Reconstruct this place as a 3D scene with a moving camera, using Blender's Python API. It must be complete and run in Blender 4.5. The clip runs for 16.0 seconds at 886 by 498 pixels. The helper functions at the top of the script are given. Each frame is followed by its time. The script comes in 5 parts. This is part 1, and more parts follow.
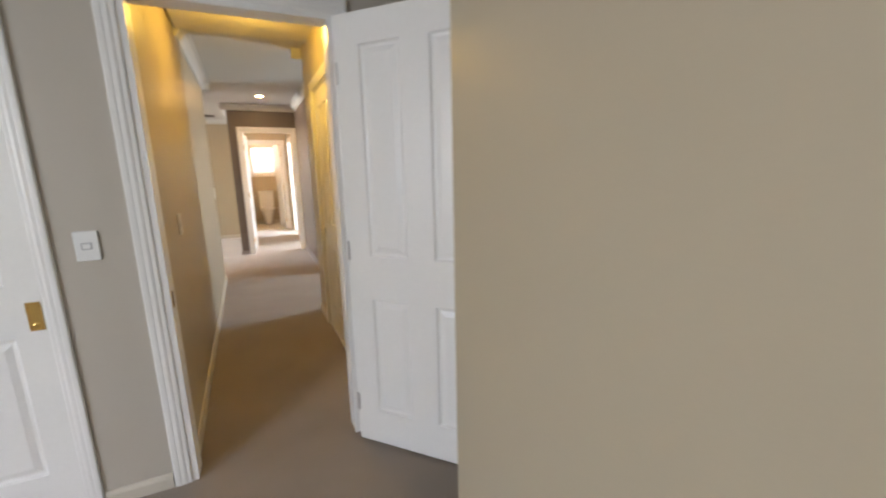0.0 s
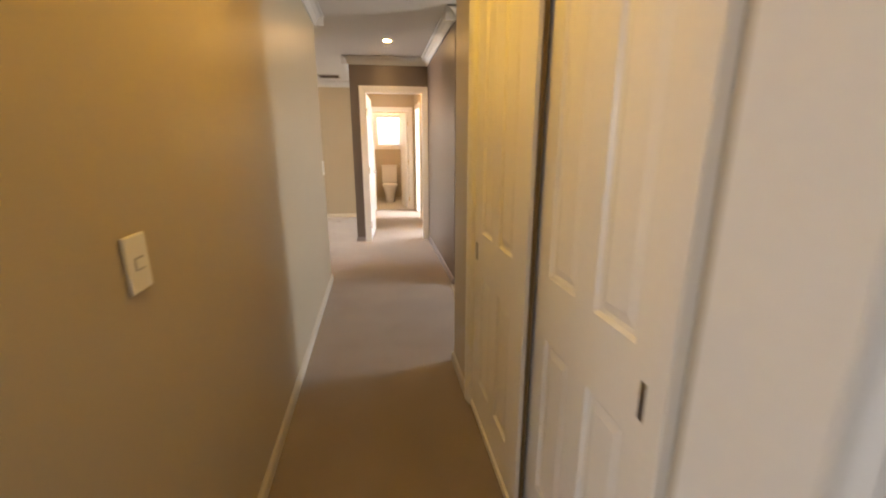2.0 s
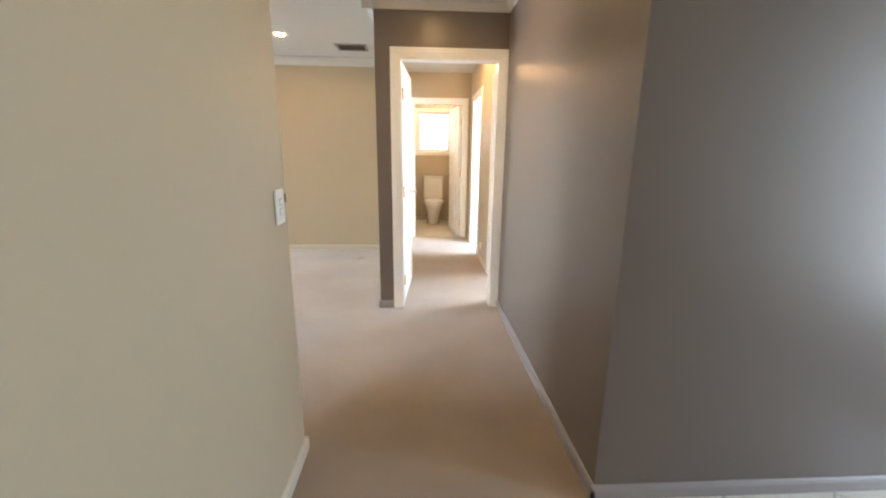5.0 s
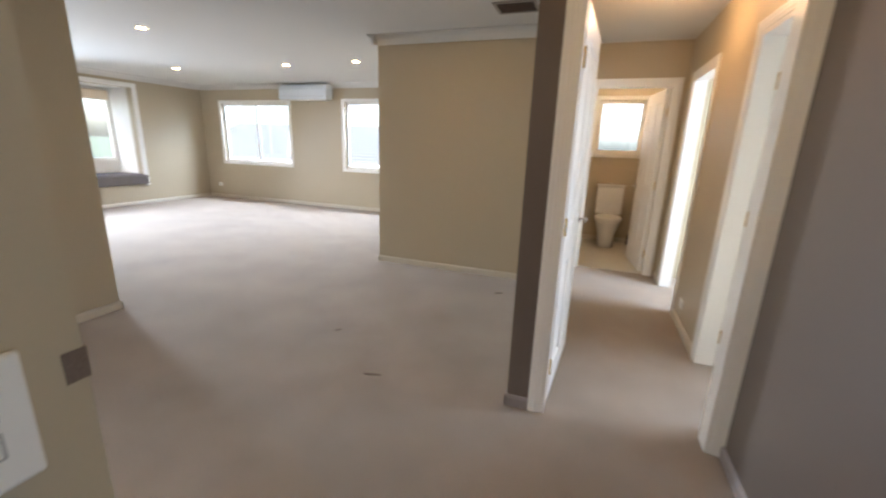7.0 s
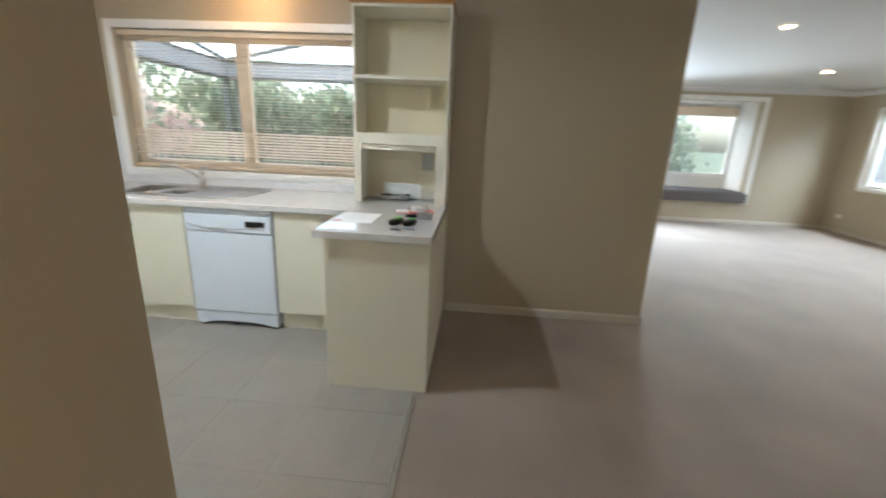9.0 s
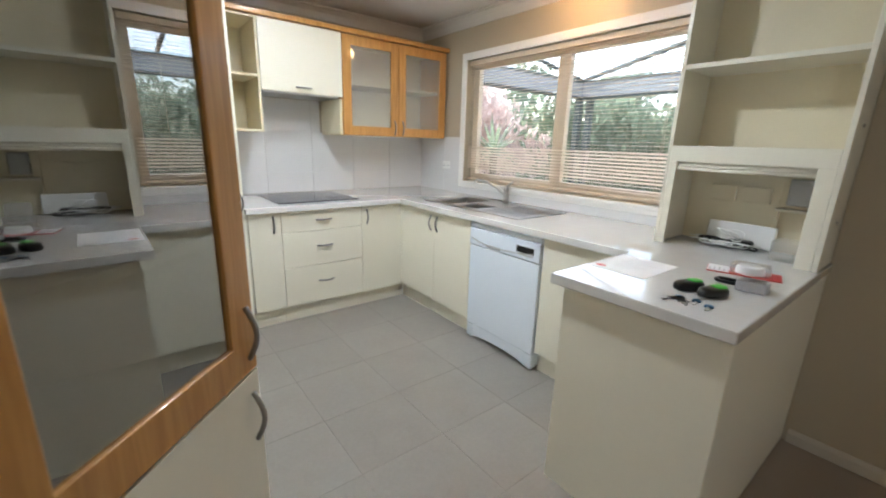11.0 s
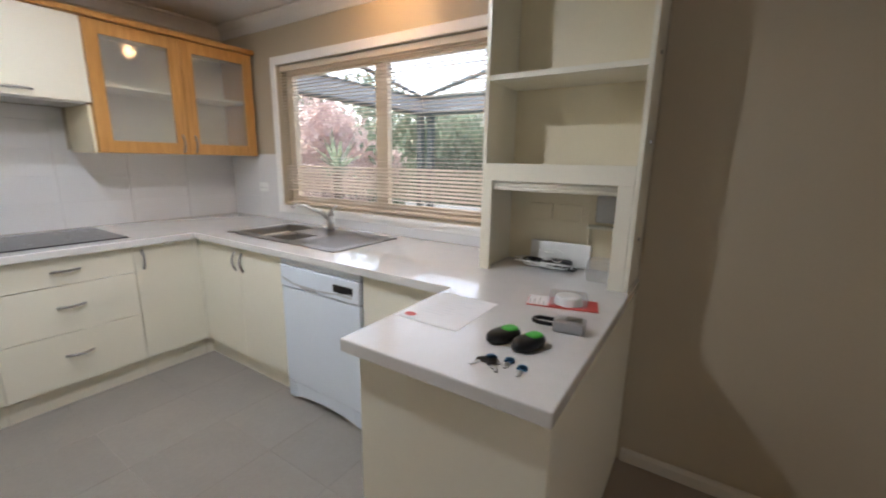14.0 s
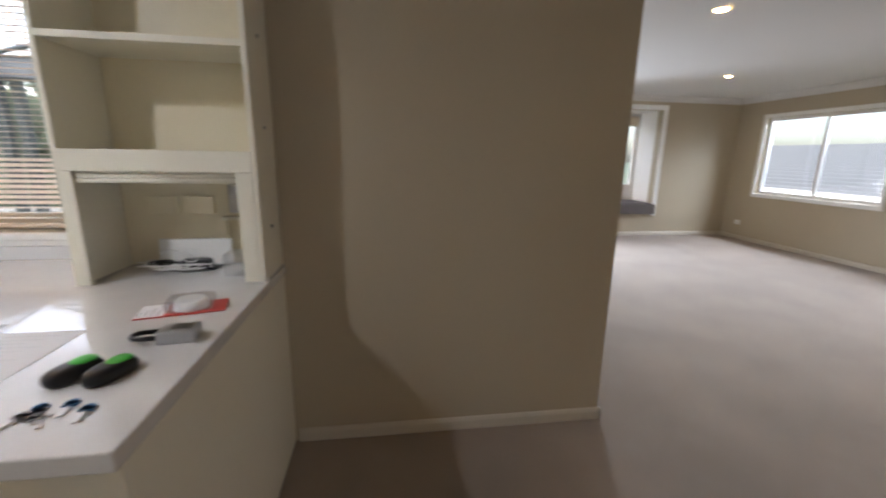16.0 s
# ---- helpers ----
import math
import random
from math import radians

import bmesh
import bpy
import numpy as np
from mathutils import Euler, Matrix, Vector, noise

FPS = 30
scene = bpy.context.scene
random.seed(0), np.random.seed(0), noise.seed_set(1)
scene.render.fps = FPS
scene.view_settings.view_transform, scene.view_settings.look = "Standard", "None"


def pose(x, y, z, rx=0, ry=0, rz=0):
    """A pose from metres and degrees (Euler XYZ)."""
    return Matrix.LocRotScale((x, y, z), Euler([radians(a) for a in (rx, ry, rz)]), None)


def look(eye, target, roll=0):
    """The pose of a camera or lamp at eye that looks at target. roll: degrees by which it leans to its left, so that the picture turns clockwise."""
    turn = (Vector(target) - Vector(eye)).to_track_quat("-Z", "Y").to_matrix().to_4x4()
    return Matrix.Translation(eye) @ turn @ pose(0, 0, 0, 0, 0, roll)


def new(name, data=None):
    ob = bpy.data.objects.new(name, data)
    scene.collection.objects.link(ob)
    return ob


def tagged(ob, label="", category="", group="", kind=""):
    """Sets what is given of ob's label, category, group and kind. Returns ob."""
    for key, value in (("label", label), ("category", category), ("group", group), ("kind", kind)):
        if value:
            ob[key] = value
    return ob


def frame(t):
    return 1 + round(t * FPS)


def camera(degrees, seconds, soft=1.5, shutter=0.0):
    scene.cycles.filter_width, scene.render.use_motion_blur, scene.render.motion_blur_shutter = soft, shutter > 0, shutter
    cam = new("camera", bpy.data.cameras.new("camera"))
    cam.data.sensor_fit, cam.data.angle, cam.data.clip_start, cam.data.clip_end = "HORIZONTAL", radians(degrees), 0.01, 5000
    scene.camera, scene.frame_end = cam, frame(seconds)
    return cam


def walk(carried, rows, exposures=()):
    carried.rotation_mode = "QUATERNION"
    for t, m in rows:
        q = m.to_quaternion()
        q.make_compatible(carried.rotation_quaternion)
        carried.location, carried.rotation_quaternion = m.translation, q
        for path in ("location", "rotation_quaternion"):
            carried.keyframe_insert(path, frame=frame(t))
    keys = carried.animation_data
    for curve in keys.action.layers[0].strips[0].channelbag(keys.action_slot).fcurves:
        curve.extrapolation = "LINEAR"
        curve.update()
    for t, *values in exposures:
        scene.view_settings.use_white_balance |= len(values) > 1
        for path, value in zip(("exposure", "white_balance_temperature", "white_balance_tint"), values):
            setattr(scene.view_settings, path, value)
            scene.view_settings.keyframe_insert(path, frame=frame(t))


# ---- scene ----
cam = camera(95.4, 16.0, soft=2.0, shutter=0.4)
PATH = [
    (0, (0.587, 0.367, 1.369), (1.419, 2.142, 0.977), -1.3),
    (0.5, (0.61, 0.786, 1.335), (1.139, 2.67, 0.924), 0.9),
    (1, (0.626, 1.23, 1.364), (0.974, 3.152, 0.933), 1.6),
    (1.5, (0.61, 1.693, 1.363), (0.994, 3.594, 0.873), 1.5),
    (2, (0.696, 2.138, 1.323), (0.995, 4.053, 0.83), -0.1),
    (2.5, (0.694, 2.624, 1.329), (0.963, 4.567, 0.938), 1.1),
    (3, (0.684, 2.979, 1.317), (0.977, 4.905, 0.863), 0.8),
    (3.5, (0.716, 3.366, 1.331), (0.92, 5.311, 0.916), 0.7),
    (6, (0.701, 5.308, 1.34), (0.719, 7.242, 0.829), 0.5),
    (6.5, (0.717, 5.65, 1.358), (0.376, 7.552, 0.843), 2.4),
    (7, (0.655, 5.94, 1.386), (0.007, 7.763, 0.878), 1.9),
    (7.5, (0.59, 6.149, 1.385), (-0.495, 7.742, 0.85), 2.0),
    (8, (0.538, 6.348, 1.383), (-1.071, 7.391, 0.815), 3.4),
    (8.5, (0.427, 6.473, 1.389), (-1.443, 6.9, 0.822), 3.6),
    (9, (0.276, 6.543, 1.383), (-1.646, 6.406, 0.846), 2.5),
    (9.5, (0.119, 6.629, 1.398), (-1.665, 5.898, 0.863), 2.3),
    (10, (-0.046, 6.7, 1.366), (-1.561, 5.515, 0.817), 3.3),
    (12.5, (-0.79, 6.505, 1.381), (-1.885, 4.904, 0.894), 1.3),
    (13, (-0.827, 6.504, 1.392), (-2.101, 5.033, 0.93), 0.8),
    (13.5, (-0.88, 6.524, 1.386), (-2.335, 5.223, 0.95), 0.9),
    (14, (-0.909, 6.553, 1.393), (-2.548, 5.487, 0.97), 1.0),
    (14.5, (-0.93, 6.595, 1.4), (-2.719, 5.806, 0.982), 0.8),
    (15, (-0.942, 6.625, 1.4), (-2.843, 6.165, 0.983), 0.8),
    (15.5, (-0.964, 6.683, 1.396), (-2.913, 6.568, 0.963), 0.8),
    (16, (-1.0, 6.8, 1.389), (-2.929, 7.074, 0.936), 1.0),
]
EXPOSURES = [(0.0, 4.15, 6550, 14), (1.0, 3.86, 7150, 18), (1.5, 3.87, 7700, 21), (2.0, 4.05, 7300, 19), (2.5, 4.05, 6750, 14), (3.0, 4.25, 6350, 10), (3.7, 4.3, 6150, 10), (6.0, 3.98, 6050, 11), (7.0, 3.26, 6050, 12), (7.5, 3.1, 6100, 11), (8.0, 3.15, 6150, 8), (9.0, 2.86, 6000, 6), (10.2, 3.05, 5950, 7), (12.5, 2.46, 6100, 10), (13.5, 2.44, 6150, 13), (14.5, 2.55, 6150, 14), (15.5, 2.5, 6000, 12), (16.0, 2.5, 6250, 15)]
walk(cam, [(t, look(eye, target, roll)) for t, eye, target, roll in PATH], EXPOSURES)

# ---- world and light ----
world = bpy.data.worlds.new("world")
scene.world = world
world.use_nodes = True
wn = world.node_tree
sky = wn.nodes.new("ShaderNodeTexSky")
sky.sky_type, sky.sun_disc = "NISHITA", False
sky.sun_elevation, sky.sun_rotation = radians(48), radians(200)
sky.air_density, sky.dust_density, sky.ozone_density = 1.0, 3.0, 1.0
wn.links.new(sky.outputs[0], wn.nodes["Background"].inputs[0])
wn.nodes["Background"].inputs[1].default_value = 0.095

LAMPS = 1.6


def lamp(name, kind, m, energy, colour, **more):
    data = bpy.data.lights.new(name, kind)
    data.energy, data.color = energy * LAMPS, colour
    for key, value in more.items():
        if key == "size":
            if kind == "AREA":
                data.shape, data.size, data.size_y = "RECTANGLE", value[0], value[1]
            else:
                data.shadow_soft_size = value
        elif key == "spot":
            data.spot_size, data.spot_blend = radians(value), 0.6
        elif key == "spread":
            data.spread = radians(value)
    ob = new(name, data)
    ob.matrix_world = m
    return ob


sun = lamp("sun", "SUN", look((0, 0, 0), (-0.28, 0.75, -0.83)), 0.85, (1.0, 0.96, 0.90))
sun.data.angle = radians(20)
DAY = (0.80, 0.90, 1.0)
DOWN = 0.11
WARM = (1.0, 0.61, 0.09)
LED = (1.0, 0.62, 0.24)
# sky light that stands in the openings of rooms off the walk
lamp("bedroom_window_light", "AREA", look((-2.9, -0.6, 1.5), (0, 0.6, 1.1)), 2.75, DAY, size=(2.0, 1.2))
lamp("entry_glass_light", "AREA", look((4.3, 4.78, 1.25), (0, 5.0, 1.1)), 1.95, DAY, size=(0.45, 2.0))
lamp("side_room_light", "AREA", look((4.2, 9.4, 1.5), (1.4, 9.4, 0.2)), 14, DAY, size=(1.8, 1.2))
# lamps of the place
lamp("hall_globe", "POINT", pose(0.68, 3.36, 2.28), 0.55, WARM, size=0.06)
lamp("cooktop_downlight", "AREA", look((-1.40, 4.20, 2.43), (-1.40, 4.20, 0)), 1.1, (0.93, 0.97, 1.0), size=(0.09, 0.09))
lamp("peninsula_downlight", "AREA", look((-1.32, 5.04, 2.43), (-1.32, 5.04, 0)), 2.4, (0.93, 0.97, 1.0), size=(0.05, 0.05))
# added fill, kept out of view: area lamps that boost the living room's daylight
lamp("bay_sky_fill", "AREA", look((-8.2, 9.68, 1.45), (-4.4, 9.3, 0.0)), 12.5, DAY, size=(0.62, 1.2), spread=120)
for win_x in (-6.3, -3.3):
    lamp("living_sky_fill", "AREA", look((win_x, 13.78, 2.50), (win_x - 0.2, 10.0, 0.0)), 10.5, DAY, size=(1.5, 0.5), spread=120)
# lamps of the place again, out of view, known by their warm light
lamp("toilet_globe", "POINT", pose(1.0, 11.7, 2.3), 1.15, (1.0, 0.68, 0.38), size=0.06)
lamp("passage_globe", "POINT", pose(1.05, 9.3, 2.30), 0.85, (1.0, 0.56, 0.24), size=0.06)
lamp("window_halogen", "POINT", pose(-2.68, 4.85, 2.34), 0.55, (1.0, 0.55, 0.23), size=0.05)

# ---- materials ----


def mat(name, colour, rough=0.5, metal=0.0, vary=0.06, scale=6.0, fine=90.0, bump=0.0, coat=0.0, spec=0.5, random_piece=0.0, distance=0.002):
    """A painted, woven or bare surface: broad and fine variation of its colour, and fine relief."""
    m = bpy.data.materials.new(name)
    m.use_nodes = True
    n, ln = m.node_tree.nodes, m.node_tree.links
    b = n["Principled BSDF"]
    b.inputs["Roughness"].default_value, b.inputs["Metallic"].default_value = rough, metal
    b.inputs["Coat Weight"].default_value, b.inputs["Specular IOR Level"].default_value = coat, spec
    b.inputs["Coat Roughness"].default_value = 0.06
    geo = n.new("ShaderNodeNewGeometry")
    broad, grain = n.new("ShaderNodeTexNoise"), n.new("ShaderNodeTexNoise")
    for tex, s, d in ((broad, scale, 4), (grain, fine, 3)):
        tex.inputs["Scale"].default_value, tex.inputs["Detail"].default_value = s, d
        ln.new(geo.outputs["Position"], tex.inputs["Vector"])
    add = n.new("ShaderNodeMath")
    add.operation = "ADD"
    ln.new(broad.outputs[0], add.inputs[0])
    ln.new(grain.outputs[0], add.inputs[1])
    ramp = n.new("ShaderNodeMapRange")
    ramp.inputs[1].default_value, ramp.inputs[2].default_value = 0.6, 1.4
    ramp.inputs[3].default_value, ramp.inputs[4].default_value = 1 - vary, 1 + vary
    ln.new(add.outputs[0], ramp.inputs[0])
    last = ramp.outputs[0]
    if random_piece:
        info = n.new("ShaderNodeObjectInfo")
        r2 = n.new("ShaderNodeMapRange")
        r2.inputs[3].default_value, r2.inputs[4].default_value = 1 - random_piece, 1 + random_piece
        ln.new(info.outputs["Random"], r2.inputs[0])
        mul = n.new("ShaderNodeMath")
        mul.operation = "MULTIPLY"
        ln.new(last, mul.inputs[0])
        ln.new(r2.outputs[0], mul.inputs[1])
        last = mul.outputs[0]
    mix = n.new("ShaderNodeVectorMath")
    mix.operation = "SCALE"
    mix.inputs[0].default_value = colour
    ln.new(last, mix.inputs["Scale"])
    ln.new(mix.outputs[0], b.inputs["Base Color"])
    if bump:
        bp = n.new("ShaderNodeBump")
        bp.inputs["Strength"].default_value, bp.inputs["Distance"].default_value = bump, distance
        ln.new(grain.outputs[0], bp.inputs["Height"])
        ln.new(bp.outputs[0], b.inputs["Normal"])
    return m


def glow(name, colour, strength):
    m = bpy.data.materials.new(name)
    m.use_nodes = True
    n = m.node_tree.nodes
    n.remove(n["Principled BSDF"])
    e = n.new("ShaderNodeEmission")
    e.inputs[0].default_value, e.inputs[1].default_value = (*colour, 1), strength
    m.node_tree.links.new(e.outputs[0], n["Material Output"].inputs[0])
    return m


def wood(name, colour, dark):
    m = mat(name, colour, 0.38, coat=0.25, vary=0.05)
    n, ln = m.node_tree.nodes, m.node_tree.links
    geo, mp, tex = n.new("ShaderNodeNewGeometry"), n.new("ShaderNodeMapping"), n.new("ShaderNodeTexNoise")
    mp.inputs["Scale"].default_value = (60, 60, 4)
    tex.inputs["Scale"].default_value, tex.inputs["Detail"].default_value, tex.inputs["Distortion"].default_value = 1.0, 4, 0.6
    ramp = n.new("ShaderNodeValToRGB")
    ramp.color_ramp.elements[0].position, ramp.color_ramp.elements[1].position = 0.35, 0.65
    ramp.color_ramp.elements[0].color, ramp.color_ramp.elements[1].color = (*dark, 1), (*colour, 1)
    ln.new(geo.outputs["Position"], mp.inputs[0])
    ln.new(mp.outputs[0], tex.inputs["Vector"])
    ln.new(tex.outputs[0], ramp.inputs[0])
    ln.new(ramp.outputs[0], n["Principled BSDF"].inputs["Base Color"])
    return m


def pane_glass(name, colour=(1, 1, 1), rough=0.0, milk=0.0, gloss=0.045):
    m = bpy.data.materials.new(name)
    m.use_nodes = True
    n, ln = m.node_tree.nodes, m.node_tree.links
    n.remove(n["Principled BSDF"])
    tr, gl, fr, mx = n.new("ShaderNodeBsdfTransparent"), n.new("ShaderNodeBsdfGlossy"), n.new("ShaderNodeLayerWeight"), n.new("ShaderNodeMixShader")
    tr.inputs[0].default_value = (*colour, 1)
    gl.inputs["Roughness"].default_value = rough
    pw, sc = n.new("ShaderNodeMath"), n.new("ShaderNodeMapRange")
    pw.operation, pw.inputs[1].default_value = "POWER", 4.0
    ln.new(fr.outputs["Facing"], pw.inputs[0])
    ln.new(pw.outputs[0], sc.inputs[0])
    sc.inputs[3].default_value, sc.inputs[4].default_value = gloss, 1.0
    ln.new(sc.outputs[0], mx.inputs[0])
    ln.new(tr.outputs[0], mx.inputs[1])
    ln.new(gl.outputs[0], mx.inputs[2])
    last = mx.outputs[0]
    if milk:
        df, m2 = n.new("ShaderNodeBsdfDiffuse"), n.new("ShaderNodeMixShader")
        df.inputs[0].default_value = (0.85, 0.87, 0.88, 1)
        m2.inputs[0].default_value = milk
        ln.new(last, m2.inputs[1])
        ln.new(df.outputs[0], m2.inputs[2])
        last = m2.outputs[0]
    ln.new(last, n["Material Output"].inputs[0])
    return m


BEIGE = mat("beige_wall_paint", (0.475, 0.408, 0.295), 0.42, vary=0.02, scale=1.5, fine=160, bump=0.08)
BASEP = mat("pale_baseboard_paint", (0.60, 0.55, 0.46), 0.4, vary=0.02)
GREIGE = mat("greige_wall_paint", (0.50, 0.455, 0.39), 0.42, vary=0.02, scale=1.5, fine=160, bump=0.08)
TAUPE = mat("taupe_wall_paint", (0.145, 0.116, 0.099), 0.36, vary=0.03, scale=1.5, fine=160, bump=0.08)
CEIL = mat("ceiling_paint", (0.66, 0.65, 0.625), 0.8, vary=0.015, scale=1.2, fine=140, bump=0.05)
WHITE = mat("white_gloss_paint", (0.86, 0.85, 0.825), 0.32, vary=0.02, scale=3, fine=60, bump=0.04)
CARPET = mat("taupe_carpet", (0.29, 0.237, 0.194), 0.95, vary=0.23, scale=2.0, fine=260, bump=0.7, spec=0.1, distance=0.004)
pile = CARPET.node_tree.nodes["Principled BSDF"]
pile.inputs["Sheen Weight"].default_value, pile.inputs["Sheen Roughness"].default_value = 0.45, 0.45
pile.inputs["Sheen Tint"].default_value = (1.0, 0.94, 0.88, 1)
TILE = mat("grey_floor_tile", (0.275, 0.25, 0.222), 0.34, vary=0.07, scale=5, fine=60, random_piece=0.04)
ENTRYTILE = mat("cream_floor_tile", (0.60, 0.56, 0.47), 0.3, vary=0.05, scale=7, fine=60, random_piece=0.05)
GROUT = mat("tile_grout", (0.235, 0.215, 0.195), 0.7, vary=0.1)
CREAM = mat("cream_cabinet_lacquer", (0.79, 0.75, 0.625), 0.3, vary=0.015, scale=2, fine=50, bump=0.02)
# yellowed beyond the doors' cream to carry the warm shade inside open units
CREAM_IN = mat("cream_melamine", (0.77, 0.69, 0.50), 0.45, vary=0.02)
STONE = mat("white_stone_worktop", (0.70, 0.68, 0.66), 0.05, vary=0.05, scale=9, fine=320, coat=0.7)
SPLASH = mat("white_splash_tile", (0.74, 0.73, 0.73), 0.18, vary=0.02, random_piece=0.015)
OAK = wood("honey_wood", (0.58, 0.30, 0.085), (0.46, 0.22, 0.055))
SASH = mat("cream_sash_paint", (0.80, 0.70, 0.56), 0.4, vary=0.03)
BLINDM = mat("blond_blind_slat", (0.72, 0.60, 0.46), 0.5, vary=0.05)
STEEL = mat("brushed_steel", (0.62, 0.61, 0.60), 0.28, 1.0, vary=0.05, fine=200)
DARKSTEEL = mat("dark_steel", (0.30, 0.29, 0.28), 0.3, 1.0, vary=0.05)
SINKSTEEL = mat("sink_steel", (0.34, 0.32, 0.30), 0.30, 1.0, vary=0.06, fine=200)
BRASS = mat("polished_brass", (0.72, 0.49, 0.16), 0.18, 1.0, vary=0.08)
APPL = mat("white_enamel", (0.74, 0.80, 0.88), 0.22, vary=0.01)
PLASTIC = mat("white_plastic", (0.82, 0.82, 0.80), 0.35, vary=0.01)
BLACKGL = mat("black_ceramic_glass", (0.015, 0.016, 0.018), 0.05, vary=0.02)
BLACK = mat("black_plastic", (0.008, 0.008, 0.009), 0.28, vary=0.05, spec=0.35)
GREEN = mat("green_plastic", (0.06, 0.42, 0.05), 0.4)
RED = mat("red_card", (0.55, 0.07, 0.06), 0.5)
BLUE = mat("blue_key_plastic", (0.03, 0.14, 0.30), 0.4)
PAPER = mat("white_paper", (0.82, 0.81, 0.82), 0.7, vary=0.01)
GREYP = mat("grey_paint", (0.42, 0.42, 0.42), 0.5)
CUSHION = mat("grey_seat_fabric", (0.13, 0.115, 0.11), 0.9, vary=0.1, fine=300, bump=0.4)
PORCELAIN = mat("white_porcelain", (0.84, 0.84, 0.82), 0.1, vary=0.01, coat=0.4)
RUBBER = mat("dark_brown_grille", (0.10, 0.07, 0.055), 0.8, vary=0.2)
# brown that stands for the shade on a sliding door's edge
EDGESHADE = mat("brown_edge_shade", (0.17, 0.12, 0.06), 0.9, vary=0.1)
WORN = mat("worn_carpet_pile", (0.17, 0.13, 0.105), 0.95, vary=0.2, fine=260)
VENTP = mat("grey_vent_paint", (0.34, 0.30, 0.26), 0.6, vary=0.05)
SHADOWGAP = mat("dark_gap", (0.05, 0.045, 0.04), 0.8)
PANE = pane_glass("window_pane", (0.97, 0.985, 0.98))
FROST = pane_glass("ribbed_cabinet_glass", (0.90, 0.91, 0.90), 0.04, milk=0.12)
CABGLASS = pane_glass("cabinet_glass", (0.42, 0.43, 0.43), gloss=0.40)
LIT = glow("lit_diffuser", LED, 38)
CLEAR = pane_glass("clear_plastic", (0.93, 0.93, 0.94), 0.1, milk=0.15)

# ---- mesh helpers ----


def solid(bm, x0, y0, z0, x1, y1, z1, m=None):
    lo, hi = (min(x0, x1), min(y0, y1), min(z0, z1)), (max(x0, x1), max(y0, y1), max(z0, z1))
    made = bmesh.ops.create_cube(bm, size=1, matrix=Matrix.LocRotScale([(a + b) / 2 for a, b in zip(lo, hi)], None, [b - a for a, b in zip(lo, hi)]))
    if m is not None:
        bmesh.ops.transform(bm, matrix=m, verts=made["verts"])
    return made["verts"]


def rod(bm, a, b, r, r2=None, n=12):
    a, b = Vector(a), Vector(b)
    m = Matrix.Translation((a + b) / 2) @ (b - a).to_track_quat("Z", "Y").to_matrix().to_4x4()
    return bmesh.ops.create_cone(bm, cap_ends=True, segments=n, radius1=r, radius2=r if r2 is None else r2, depth=(b - a).length, matrix=m)["verts"]


def tube(bm, pts, r, n=8, r_end=None):
    """One closed tube along a bent line."""
    pts = [Vector(p) for p in pts]
    rings, side = [], None
    for i, p in enumerate(pts):
        d = (pts[min(i + 1, len(pts) - 1)] - pts[max(i - 1, 0)]).normalized()
        if side is None:
            side = d.orthogonal().normalized()
        side = (side - d * side.dot(d)).normalized()
        up = d.cross(side)
        rr = r if r_end is None else r + (r_end - r) * i / (len(pts) - 1)
        rings.append([bm.verts.new(p + (side * math.cos(6.28319 * k / n) + up * math.sin(6.28319 * k / n)) * rr) for k in range(n)])
    for a, b in zip(rings, rings[1:]):
        for k in range(n):
            bm.faces.new((a[k], a[(k + 1) % n], b[(k + 1) % n], b[k]))
    bm.faces.new(rings[0][::-1])
    bm.faces.new(rings[-1])
    return bm


def rounded(bm, w, seg=2):
    edges = [e for e in bm.edges if len(e.link_faces) == 2 and e.calc_face_angle(0) > 0.6]
    bmesh.ops.bevel(bm, geom=edges, offset=w, segments=seg, profile=0.5, affect="EDGES", clamp_overlap=True)
    return bm


def link(name, bm, material, smooth=False):
    me = bpy.data.meshes.new(name)
    bmesh.ops.recalc_face_normals(bm, faces=bm.faces)
    bm.to_mesh(me)
    bm.free()
    for m in material if isinstance(material, (list, tuple)) else [material]:
        me.materials.append(m)
    if smooth:
        for p in me.polygons:
            p.use_smooth = True
    return new(name, me)


def part(name, bm, material, parent, label="", smooth=False):
    """One mesh under a thing or a part; its coordinates are the world's."""
    ob = link(name, bm, material, smooth)
    base = Matrix.Identity(4)
    up = parent
    while up is not None:
        base = up.matrix_basis @ base if up.parent is None else up.matrix_parent_inverse @ up.matrix_basis @ base
        up = up.parent
    ob.parent, ob.matrix_parent_inverse = parent, base.inverted()
    return tagged(ob, label) if label else ob


def block(name, lo, hi, material, parent, label="", w=0.002, m=None):
    bm = bmesh.new()
    solid(bm, *lo, *hi)
    if w:
        rounded(bm, w)
    if m is not None:
        bmesh.ops.transform(bm, matrix=m, verts=bm.verts)
    return part(name, bm, material, parent, label)


def thing(name, at, label, category, group="", kind=""):
    ob = new(name)
    ob.empty_display_size = 0.05
    ob.location = at
    ob.matrix_basis = Matrix.Translation(at)
    return tagged(ob, label, category, group, kind)


def setting(name, bm, material, label, category):
    return tagged(link(name, bm, material), label, category, kind="structure")


SIDES = {"+x": (1, 0, 0), "-x": (-1, 0, 0), "+y": (0, 1, 0), "-y": (0, -1, 0), "+z": (0, 0, 1), "-z": (0, 0, -1)}


